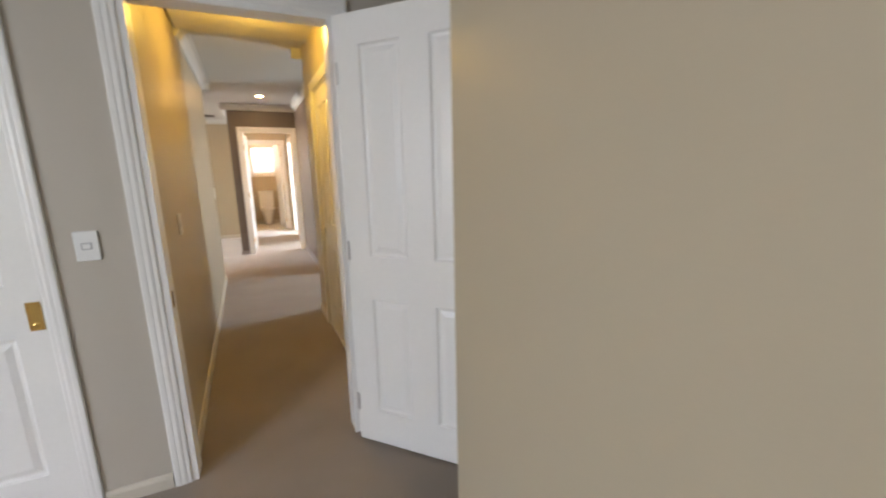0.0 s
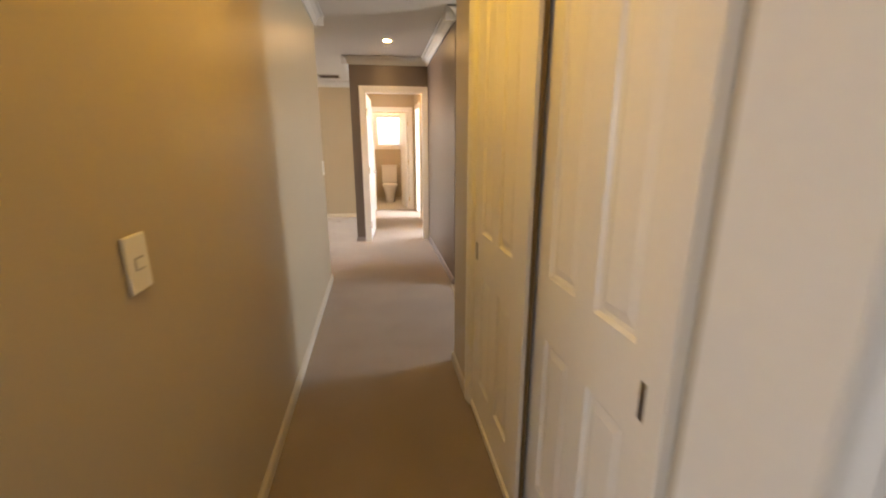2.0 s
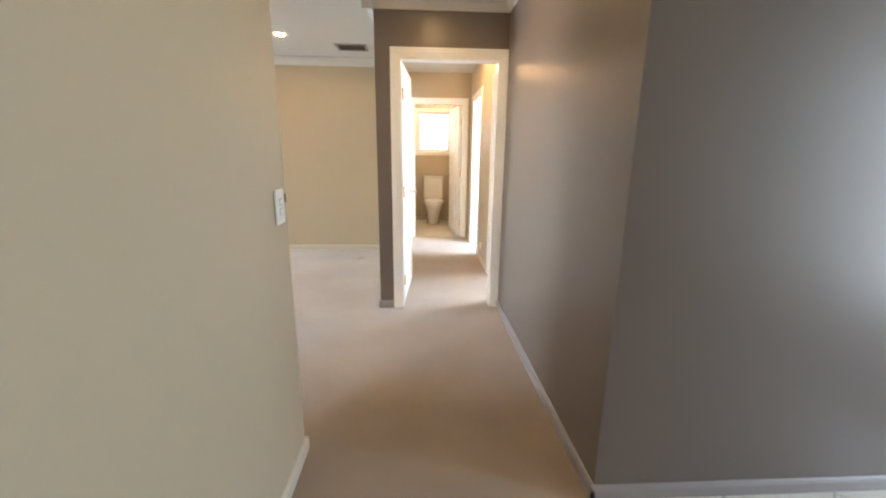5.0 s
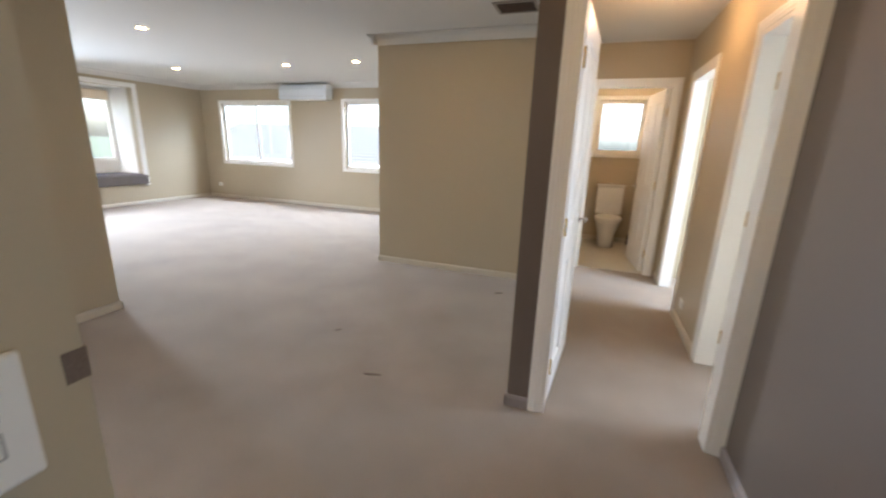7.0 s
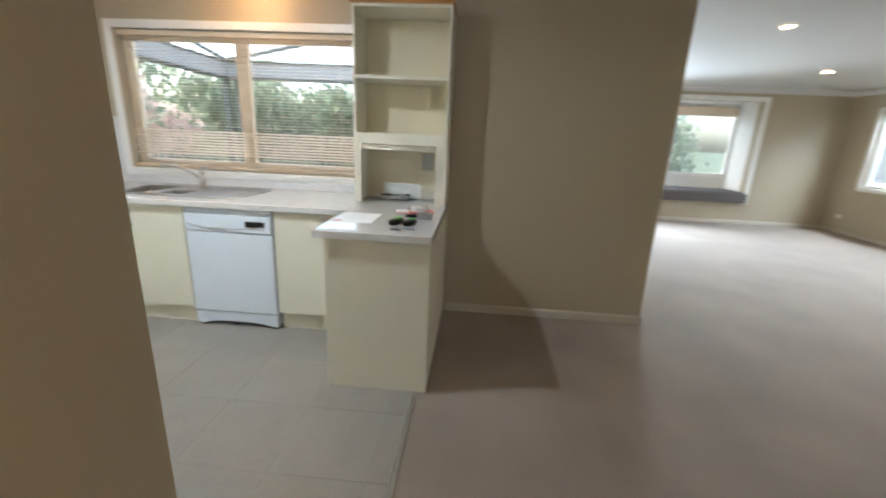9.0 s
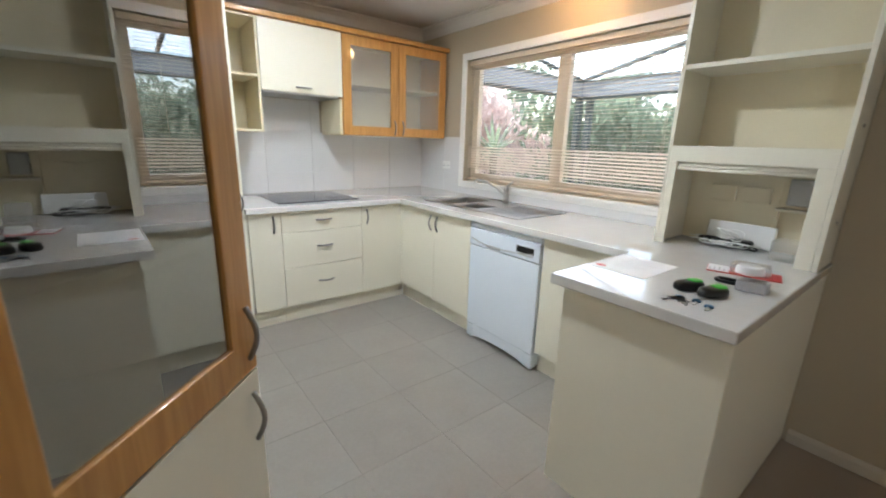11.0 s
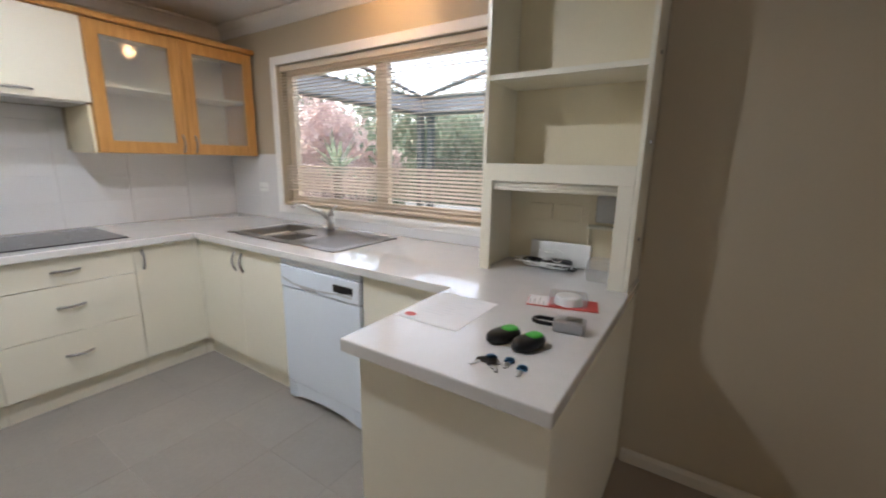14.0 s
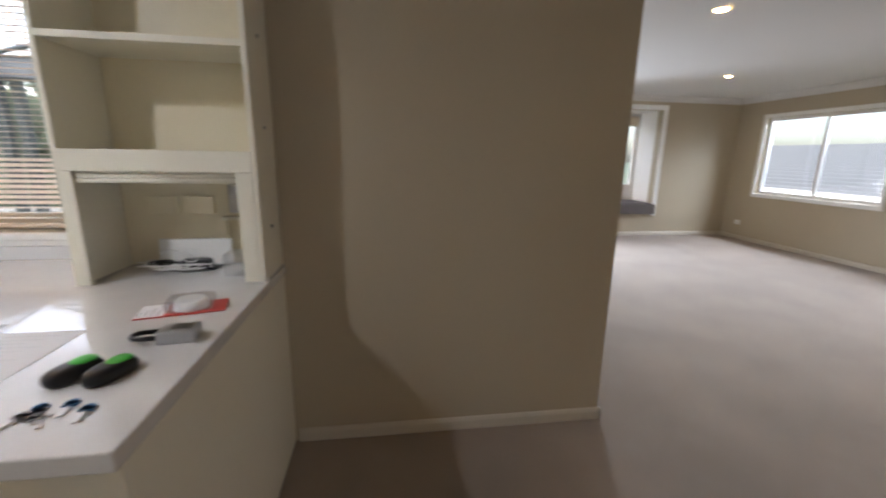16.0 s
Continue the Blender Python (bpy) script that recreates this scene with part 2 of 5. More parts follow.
def wall(name, x0, y0, x1, y1, z1=2.45, holes=(), paint=BEIGE, faces=(), label="", z0=0.0):
    """A wall along x or y with openings (from, to, bottom, top) along its length; faces paints single sides."""
    along_x = (x1 - x0) > (y1 - y0)
    a0, a1 = (x0, x1) if along_x else (y0, y1)
    cuts = sorted({a0, a1, *[h[0] for h in holes], *[h[1] for h in holes]})
    bm = bmesh.new()
    for a, b in zip(cuts, cuts[1:]):
        spans = [(z0, z1)]
        for h0, h1, zb, zt in holes:
            if h0 <= a + 1e-6 and b <= h1 + 1e-6:
                spans = [s for s in ((z0, zb), (zt, z1)) if s[1] - s[0] > 1e-4]
        for s0, s1 in spans:
            solid(bm, *((a, y0, s0, b, y1, s1) if along_x else (x0, a, s0, x1, b, s1)))
    bmesh.ops.remove_doubles(bm, verts=bm.verts, dist=1e-5)
    mats = [paint]
    for side, other in faces:
        mats.append(other)
        d = Vector(SIDES[side])
        for f in bm.faces:
            f.normal_update()
            if f.normal.dot(d) > 0.9:
                f.material_index = len(mats) - 1
    me = bpy.data.meshes.new(name)
    bm.to_mesh(me)
    bm.free()
    for m in mats:
        me.materials.append(m)
    return tagged(new(name, me), label or "painted plaster wall", "wall", kind="structure")


def strip(name, p0, p1, inward, profile, material, label, category):
    """A moulding of constant profile (distance from the wall, height) from p0 to p1."""
    bm = bmesh.new()
    rings = []
    for p in (p0, p1):
        rings.append([bm.verts.new((p[0] + inward[0] * d, p[1] + inward[1] * d, z)) for d, z in profile])
    k = len(profile)
    for i in range(k):
        bm.faces.new((rings[0][i], rings[0][(i + 1) % k], rings[1][(i + 1) % k], rings[1][i]))
    bm.faces.new(rings[0])
    bm.faces.new(rings[1][::-1])
    return setting(name, bm, material, label, category)


def skirting(p0, p1, inward, paint=None):
    strip("baseboard", p0, p1, inward, [(0, 0.002), (0.014, 0.002), (0.014, 0.050), (0.009, 0.062), (0.004, 0.068), (0, 0.068)], paint or BASEP, "low painted baseboard along the wall", "baseboard")


def cornice(p0, p1, inward, top=2.45):
    prof = [(0, top - 0.003), (0, top - 0.095), (0.012, top - 0.095), (0.018, top - 0.078), (0.035, top - 0.045), (0.062, top - 0.022), (0.085, top - 0.016), (0.085, top - 0.003)]
    strip("cornice", p0, p1, inward, prof, CEIL, "white plaster cove cornice under the ceiling", "cornice")


def casing(name, along, face, out, a0, a1, top, w=0.06, t=0.016, m=WHITE):
    """Door or window trim round an opening on one face of a wall. along 'x' or 'y'; out is +1 or -1."""
    bm = bmesh.new()
    # (share of the width out from the opening, share of the thickness)
    prof = [(0.0, 0.0), (0.0, 0.55), (0.06, 0.68), (0.26, 0.72), (0.32, 0.84), (0.42, 0.93), (0.62, 0.88), (0.68, 0.97), (0.78, 1.0), (0.94, 1.0), (1.0, 0.86), (1.0, 0.0)]
    def put(a, z, d):
        f = face + out * d
        return bm.verts.new((a, f, z) if along == "x" else (f, a, z))
    path = [(a0, 0.002, -1, 0), (a0, top, -1, 1), (a1, top, 1, 1), (a1, 0.002, 1, 0)]
    rings = [[put(a + sa * w * u, z + sz * w * u, t * d) for u, d in prof] for a, z, sa, sz in path]
    for p, q in zip(rings, rings[1:]):
        for i in range(len(prof)):
            j = (i + 1) % len(prof)
            bm.faces.new((p[i], p[j], q[j], q[i]))
    bm.faces.new(rings[0])
    bm.faces.new(rings[-1][::-1])
    bmesh.ops.recalc_face_normals(bm, faces=bm.faces)
    return setting(name, bm, m, "white painted moulded door casing", "trim")


def lining(name, along, f0, f1, a0, a1, top, t=0.025, m=WHITE):
    bm = bmesh.new()
    def piece(a, b, zb, zt):
        solid(bm, *((a, f0, zb, b, f1, zt) if along == "x" else (f0, a, zb, f1, b, zt)))
    piece(a0, a0 + t, 0.002, top - t)
    piece(a1 - t, a1, 0.002, top - t)
    piece(a0, a1, top - t, top)
    return setting(name, bm, m, "white painted door jamb", "trim")


def panel_leaf(w, h, t=0.038, stile=0.118, mid=0.13, low=0.76, high=0.965):
    """A moulded four-panel door leaf, lying in x (width), y (thickness) and z."""
    bm = bmesh.new()
    cols = ((stile, (w - mid) / 2), ((w + mid) / 2, w - stile))
    rows = ((0.175, low), (high, h - 0.125))
    xs = [0, cols[0][0], cols[0][1], cols[1][0], cols[1][1], w]
    zs = [0, rows[0][0], rows[0][1], rows[1][0], rows[1][1], h]
    for i in range(5):
        for j in range(5):
            if i in (1, 3) and j in (1, 3):
                x0, x1, z0, z1 = xs[i], xs[i + 1], zs[j], zs[j + 1]
                for side in (0, 1):
                    def ring(inset, depth):
                        y = depth if side == 0 else t - depth
                        return [bm.verts.new((x, y, z)) for x, z in ((x0 + inset, z0 + inset), (x1 - inset, z0 + inset), (x1 - inset, z1 - inset), (x0 + inset, z1 - inset))]
                    rings = [ring(0, 0), ring(0.008, 0.009), ring(0.018, 0.011), ring(0.042, 0.004)]
                    for ra, rb in zip(rings, rings[1:]):
                        for k in range(4):
                            bm.faces.new((ra[k], ra[(k + 1) % 4], rb[(k + 1) % 4], rb[k]))
                    bm.faces.new(rings[-1])
            else:
                for y in (0, t):
                    bm.faces.new([bm.verts.new(p) for p in ((xs[i], y, zs[j]), (xs[i + 1], y, zs[j]), (xs[i + 1], y, zs[j + 1]), (xs[i], y, zs[j + 1]))])
    for p in (((0, 0, 0), (0, t, 0), (0, t, h), (0, 0, h)), ((w, 0, 0), (w, t, 0), (w, t, h), (w, 0, h)), ((0, 0, 0), (w, 0, 0), (w, t, 0), (0, t, 0)), ((0, 0, h), (w, 0, h), (w, t, h), (0, t, h))):
        bm.faces.new([bm.verts.new(q) for q in p])
    bmesh.ops.remove_doubles(bm, verts=bm.verts, dist=1e-5)
    return bm


def place(bm, m):
    bmesh.ops.transform(bm, matrix=m, verts=bm.verts)
    return bm


def local(name, bm, material, parent, m, label="", smooth=False):
    return part(name, place(bm, m), material, parent, label, smooth)


def prism(points, z0, z1):
    bm = bmesh.new()
    low = [bm.verts.new((x, y, z0)) for x, y in points]
    high = [bm.verts.new((x, y, z1)) for x, y in points]
    k = len(points)
    for i in range(k):
        bm.faces.new((low[i], low[(i + 1) % k], high[(i + 1) % k], high[i]))
    bm.faces.new(low[::-1])
    bm.faces.new(high)
    return bm

# ---- structure: floors and ceilings ----


def slab(name, x0, y0, x1, y1, z0, z1, material, label, category):
    bm = bmesh.new()
    solid(bm, x0, y0, z0, x1, y1, z1)
    return setting(name, bm, material, label, category)


setting("floor_carpet", prism([(-3.05, -2.4), (6.0, -2.4), (6.0, 13.3), (-8.0, 13.3), (-8.0, 7.8), (-3.05, 7.8)], -0.12, 0.0), CARPET, "taupe cut-pile carpet, worn and lightly stained", "carpet")
floor_kitchen = slab("floor_kitchen", -2.98, 2.9, -0.20, 6.27, -0.02, 0.0045, GROUT, "grey ceramic floor tiles with narrow grout", "tiled floor")
floor_entry = slab("floor_entry", 1.365, 4.40, 4.4, 5.86, -0.02, 0.0045, GROUT, "cream diagonal floor tiles in the entry", "tiled floor")
floor_toilet = slab("floor_toilet", 0.46, 10.90, 1.60, 12.56, -0.02, 0.005, ENTRYTILE, "pale vinyl floor of the toilet", "floor")
bm = bmesh.new()
solid(bm, -8.1, 7.79, 2.45, 6.0, 13.4, 2.60)
solid(bm, -3.12, -2.5, 2.45, 6.0, 7.79, 2.60)
setting("ceiling", bm, CEIL, "flat white painted ceiling", "ceiling")
slab("hall_soffit", 0.22, 2.41, 1.12, 4.05, 2.40, 2.447, CEIL, "lowered plaster soffit over the inner hall", "soffit")
bm = bmesh.new()
solid(bm, -1.62, 6.27, 0.0, -0.225, 6.295, 0.007)
setting("trim_metal", rounded(bm, 0.002), STEEL, "thin metal edge strip between tiles and carpet", "trim")
bm = bmesh.new()
solid(bm, 1.35, 4.42, 0.0, 1.366, 5.85, 0.007)
setting("trim_entry", rounded(bm, 0.002), STEEL, "thin metal edge strip at the entry tiles", "trim")

# ---- structure: walls ----
DOOR = 2.04
setting("wall_hall_left", prism([(0.13, 2.41), (0.215, 2.41), (0.180, 6.17), (-0.22, 6.085), (-0.22, 5.97), (0.13, 5.97)], 0, 2.45), BEIGE, "beige painted hall wall", "wall")
wall("wall_bedroom", -3.0, 2.31, 2.2, 2.41, holes=((-0.98, -0.155, 0, DOOR), (0.215, 0.985, 0, DOOR)), faces=(("-y", GREIGE),))
wall("wall_bedroom_nib", 1.13, -2.2, 1.25, 1.445)
wall("wall_bedroom_right", 2.1, 1.445, 2.2, 2.31)
wall("wall_nib_return", 1.25, 1.345, 2.2, 1.445)
wall("wall_bedroom_back", -3.0, -2.3, 1.25, -2.2)
wall("wall_bedroom_left", -3.1, -2.3, -3.0, 2.41, holes=((-1.6, 0.4, 0.9, 2.1),))
wall("wall_hall_right", 1.12, 2.41, 1.22, 4.40, holes=((2.46, 3.98, 0, 2.03),))
wall("wall_closet_back", 1.85, 2.41, 1.95, 4.30)
wall("wall_entry_south", 1.22, 4.30, 4.4, 4.40)
wall("wall_entry_end", 4.4, 4.30, 4.5, 6.0, holes=((4.5, 5.8, 0.2, 2.3),))
wall("wall_dark", 1.385, 5.85, 1.50, 8.0, paint=TAUPE, label="dark taupe painted hall wall")
wall("wall_entry_north", 1.50, 5.85, 4.4, 5.95, paint=TAUPE, label="dark taupe painted entry wall")
wall("wall_hall_door", 0.36, 7.90, 1.385, 8.0, holes=((0.535, 1.335, 0, DOOR),), faces=(("-y", TAUPE), ("-x", TAUPE)), label="dark taupe wall round the hall door")
wall("wall_passage_left", 0.36, 8.0, 0.46, 10.85)
wall("wall_living_block", -1.61, 10.06, 0.36, 10.16)
wall("wall_living_right", -1.61, 10.16, -1.51, 13.11)
wall("wall_passage_right", 1.46, 8.0, 1.56, 12.6, holes=((8.10, 8.86, 0, DOOR), (9.75, 10.53, 0, DOOR)))
wall("wall_toilet_front", 0.46, 10.85, 1.46, 10.95, holes=((0.60, 1.36, 0, DOOR),))
wall("wall_toilet_left", 0.36, 10.85, 0.46, 12.6)
wall("wall_toilet_back", 0.36, 12.55, 1.56, 12.67, holes=((0.66, 1.28, 1.32, 2.06),))
wall("wall_side_near", 1.56, 7.9, 4.3, 8.0)
wall("wall_side_far", 1.56, 10.9, 4.3, 11.0)
wall("wall_side_end", 4.3, 7.9, 4.4, 11.0, holes=((8.5, 10.3, 0.9, 2.1),))
wall("wall_living_north", -8.0, 13.11, -1.51, 13.26, holes=((-7.22, -5.39, 0.84, 2.08), (-4.05, -2.55, 0.82, 2.10)))
wall("wall_living_west", -7.95, 7.80, -7.80, 13.11, holes=((9.3, 11.62, 0.56, 2.22),))
wall("wall_living_south", -7.80, 7.80, -2.81, 7.92)
wall("wall_dining", -2.969, 6.3425, -2.81, 7.80)
wall("wall_kitchen_window", -3.12, 2.80, -2.97, 6.36, holes=((3.66, 5.66, 1.03, 2.09),))
wall("wall_kitchen_south", -2.97, 2.80, 0.13, 2.95)

# baseboards, cornices, door trim
for a, b, n in (((0.215, 2.43), (0.180, 6.18), (1, 0)), ((-0.22, 6.085), (0.194, 6.173), (0, 1)), ((1.12, 4.03), (1.12, 4.414), (-1, 0)), ((1.106, 4.40), (1.36, 4.40), (0, 1)),
                ((0.36, 8.0), (0.36, 10.06), (-1, 0)),
                ((-1.624, 10.06), (0.36, 10.06), (0, -1)), ((-1.61, 10.046), (-1.61, 13.11), (-1, 0)), ((-7.8, 13.11), (-1.61, 13.11), (0, -1)), ((-7.8, 7.92), (-7.8, 13.11), (1, 0)),
                ((-7.8, 7.92), (-2.796, 7.92), (0, 1)), ((-2.81, 6.36), (-2.81, 7.934), (1, 0)), ((0.46, 8.02), (0.46, 10.85), (1, 0)), ((1.46, 8.93), (1.46, 9.68), (-1, 0)),
                ((-0.095, 2.31), (0.145, 2.31), (0, -1)), ((1.13, -2.2), (1.13, 1.459), (-1, 0)), ((1.116, 1.445), (2.1, 1.445), (0, 1)), ((0.46, 12.55), (1.46, 12.55), (0, -1)), ((1.46, 10.6), (1.46, 10.85), (-1, 0))):
    skirting(a, b, n)
DARKBASE = mat("taupe_baseboard_paint", (0.27, 0.24, 0.235), 0.4, vary=0.03)
for a, b, n in (((1.385, 5.836), (1.385, 7.90), (-1, 0)), ((1.371, 5.85), (4.4, 5.85), (0, -1)), ((0.346, 7.90), (0.475, 7.90), (0, -1)), ((0.36, 7.886), (0.36, 8.0), (-1, 0))):
    skirting(a, b, n, DARKBASE)
for a, b, n in (((0.20, 4.05), (0.180, 6.255), (1, 0)), ((-0.22, 6.085), (0.265, 6.19), (0, 1)), ((1.385, 5.765), (1.385, 7.90), (-1, 0)), ((0.275, 7.90), (1.385, 7.90), (0, -1)), ((0.36, 7.815), (0.36, 10.06), (-1, 0)),
                ((1.30, 5.85), (4.4, 5.85), (0, -1)), ((-1.695, 10.06), (0.36, 10.06), (0, -1)), ((-1.61, 9.975), (-1.61, 13.11), (-1, 0)), ((-7.8, 13.11), (-1.61, 13.11), (0, -1)), ((-7.8, 7.92), (-7.8, 13.11), (1, 0)),
                ((-7.8, 7.92), (-2.725, 7.92), (0, 1)), ((-2.81, 6.36), (-2.81, 8.005), (1, 0)), ((-2.97, 2.95), (-2.97, 6.36), (1, 0)), ((-2.97, 2.95), (0.13, 2.95), (0, 1)), ((1.035, 4.40), (4.4, 4.40), (0, 1))):
    cornice(a, b, n)
casing("trim_hall_door", "x", 7.90, -1, 0.535, 1.335, DOOR)
lining("jamb_hall_door", "x", 7.895, 8.005, 0.535, 1.335, DOOR)
casing("trim_bedroom_door", "x", 2.31, -1, 0.215, 0.985, DOOR, 0.065, 0.018)
lining("jamb_bedroom_door", "x", 2.305, 2.415, 0.215, 0.985, DOOR)
casing("trim_slider", "x", 2.31, -1, -0.98, -0.155, DOOR, 0.055)
casing("trim_toilet", "x", 10.85, -1, 0.60, 1.36, DOOR)
lining("jamb_toilet", "x", 10.845, 10.955, 0.60, 1.36, DOOR)
casing("trim_side_a", "y", 1.46, -1, 8.10, 8.86, DOOR)
lining("jamb_side_a", "y", 1.455, 1.565, 8.10, 8.86, DOOR)
casing("trim_side_b", "y", 1.46, -1, 9.75, 10.53, DOOR)
lining("jamb_side_b", "y", 1.455, 1.565, 9.75, 10.53, DOOR)
casing("trim_closet", "y", 1.12, -1, 2.46, 3.98, 2.03, 0.045, 0.014)
lining("jamb_closet", "y", 1.115, 1.225, 2.46, 3.98, 2.03, 0.02)


# ---- windows ----


def window(name, along, f0, f1, a0, a1, z0, z1, bars, inner, glass_at, label, stile=0.044, paint=WHITE, fw=0.045):
    """Frame, sash bars and panes in an opening, with a trim on the inner face. inner: (face, direction)."""
    w = thing(name, ((a0 + a1) / 2 if along == "x" else f0, f0 if along == "x" else (a0 + a1) / 2, z0), label, "window", kind="structure")
    def put(nm, a, b, zb, zt, g0, g1, m, bev=0.003):
        block(nm, *(((a, g0, zb), (b, g1, zt)) if along == "x" else ((g0, a, zb), (g1, b, zt))), m, w, w=bev)
    g0, g1 = glass_at - 0.025, glass_at + 0.025
    for nm, a, b, zb, zt in (("window_frame", a0, a0 + fw, z0, z1), ("window_frame", a1 - fw, a1, z0, z1), ("window_frame", a0 + fw, a1 - fw, z0, z0 + fw), ("window_frame", a0 + fw, a1 - fw, z1 - fw, z1)):
        put(nm, a, b, zb, zt, g0, g1, paint)
    edges = [a0 + fw, *bars, a1 - fw]
    for b in bars:
        put("mullion", b - stile / 2, b + stile / 2, z0 + fw, z1 - fw, g0, g1, paint)
    for a, b in zip(edges, edges[1:]):
        bm = bmesh.new()
        solid(bm, *((a, glass_at - 0.003, z0 + fw, b, glass_at + 0.003, z1 - fw) if along == "x" else (glass_at - 0.003, a, z0 + fw, glass_at + 0.003, b, z1 - fw)))
        p = part("pane", bm, PANE, w)
        p.visible_shadow = False
    if inner:
        face, out = inner
        t0, t1 = sorted((face, face + out * 0.016))
        for nm, a, b, zb, zt in (("window_trim", a0 - 0.06, a0, z0 - 0.06, z1 + 0.06), ("window_trim", a1, a1 + 0.06, z0 - 0.06, z1 + 0.06), ("window_trim", a0, a1, z1, z1 + 0.06)):
            put(nm, a, b, zb, zt, t0, t1, WHITE, 0.004)
        s0, s1 = sorted((glass_at + (0.025 if out > 0 else -0.025), face + out * 0.03))
        put("window_sill", a0, a1, z0 - 0.03, z0 - 0.001, s0, s1, WHITE, 0.004)
        put("window_trim", a0, a1, z0 - 0.06, z0 - 0.031, t0, t1, WHITE, 0.004)
    return w


window("window_living_a", "x", 13.11, 13.26, -7.22, -5.39, 0.84, 2.08, (-6.3,), (13.11, -1), 13.20, "white framed sliding window in the living room")
window("window_living_b", "x", 13.11, 13.26, -4.05, -2.55, 0.82, 2.10, (-3.3,), (13.11, -1), 13.20, "white framed sliding window beside the heat pump")
window("window_kitchen", "y", -3.12, -2.97, 3.66, 5.66, 1.03, 2.09, (4.645,), (-2.97, 1), -3.08, "cream framed sliding window over the kitchen sink", 0.10, SASH, 0.07)
window("window_toilet", "x", 12.55, 12.67, 0.66, 1.28, 1.32, 2.06, (), (12.55, -1), 12.62, "small white framed window over the toilet")

# bay with its seat
bay = thing("bay_window", (-7.8, 10.46, 0.39), "white box bay window with a grey padded seat", "bay window", kind="structure")
for nm, lo, hi in (("bay_side", (-8.45, 11.62, 0.3), (-7.95, 11.72, 2.35)), ("bay_side", (-8.45, 9.2, 0.3), (-7.95, 9.3, 2.35)), ("bay_top", (-8.45, 9.3, 2.22), (-7.95, 11.62, 2.35)), ("bay_base", (-8.45, 9.3, 0.3), (-7.95, 11.62, 0.555)),
                   ("bay_wall", (-8.55, 9.2, 0.3), (-8.45, 11.72, 0.84)), ("bay_wall", (-8.55, 9.2, 2.1), (-8.45, 11.72, 2.35)),
                   ("window_frame", (-8.54, 9.2, 0.84), (-8.47, 9.36, 2.1)), ("window_frame", (-8.54, 11.56, 0.84), (-8.47, 11.72, 2.1)), ("mullion", (-8.53, 10.42, 0.84), (-8.48, 10.48, 2.1)), ("window_frame", (-8.54, 9.36, 0.84), (-8.47, 11.56, 0.89)), ("window_frame", (-8.54, 9.36, 2.05), (-8.47, 11.56, 2.1)),
                   ("window_trim", (-7.8, 11.62, 0.37), (-7.78, 11.70, 2.30)), ("window_trim", (-7.8, 9.22, 0.37), (-7.78, 9.3, 2.30)), ("window_trim", (-7.8, 9.3, 2.22), (-7.78, 11.62, 2.30))):
    block(nm, lo, hi, WHITE if nm != "bay_base" else BEIGE, bay, w=0.004)
block("seat_pad", (-8.44, 9.31, 0.557), (-7.80, 11.61, 0.60), CUSHION, bay, "grey fabric seat pad", 0.012)
block("seat_front", (-7.799, 9.31, 0.40), (-7.74, 11.66, 0.58), CUSHION, bay, "grey padded seat edge", 0.014)
block("roller_blind", (-8.43, 9.37, 1.98), (-8.36, 11.55, 2.16), BLINDM, bay, "rolled-up beige blind", 0.02)
for y0, y1 in ((9.36, 10.42), (10.48, 11.56)):
    bm = bmesh.new()
    solid(bm, -8.508, y0, 0.89, -8.502, y1, 2.05)
    part("pane", bm, PANE, bay).visible_shadow = False

# ---- doors ----


def knob(parent, m, material):
    bm = bmesh.new()
    rod(bm, (0, 0, 0), (0, -0.008, 0), 0.03, n=20)
    rod(bm, (0, -0.008, 0), (0, -0.035, 0), 0.012, n=16)
    bmesh.ops.create_uvsphere(bm, u_segments=20, v_segments=12, radius=0.027, matrix=Matrix.Translation((0, -0.05, 0)) @ Matrix.Diagonal((1, 0.75, 1, 1)))
    local("door_knob", bm, material, parent, m, smooth=True)


def lever(parent, m, material, d=1):
    bm = bmesh.new()
    rod(bm, (0, 0, 0), (0, -0.008, 0), 0.026, n=18)
    rod(bm, (0, -0.008, 0), (0, -0.045, 0), 0.009)
    rod(bm, (0, -0.045, 0), (0.10 * d, -0.05, 0), 0.009, 0.007)
    local("door_handle", bm, material, parent, m, smooth=True)


def hinges(parent, m, heights, metal=BRASS):
    for z in heights:
        bm = bmesh.new()
        rod(bm, (0, 0, z - 0.045), (0, 0, z + 0.045), 0.007, n=10)
        solid(bm, -0.002, 0.0, z - 0.045, 0.014, 0.003, z + 0.045)
        local("hinge", bm, metal, parent, m)


def swing_door(name, m, w, label, handle="lever", metal=STEEL, h=2.0):
    """A leaf hung at x=0 of its own frame, opening about z."""
    d = thing(name, m.translation, label, "door", kind="structure")
    local("leaf", panel_leaf(w, h), WHITE, d, m @ pose(0, 0, 0.012))
    for side in (0, 1):
        at = m @ (pose(w - 0.067, 0, 0.87 if handle == "knob" else 0.94) if side == 0 else pose(w - 0.067, 0.038, 0.87 if handle == "knob" else 0.94, 0, 0, 180))
        if handle == "knob":
            knob(d, at, metal)
        else:
            lever(d, at, metal, -1 if side == 0 else 1)
    hinges(d, m, (0.22, 1.0, 1.78), STEEL if handle == "knob" else BRASS)
    return d


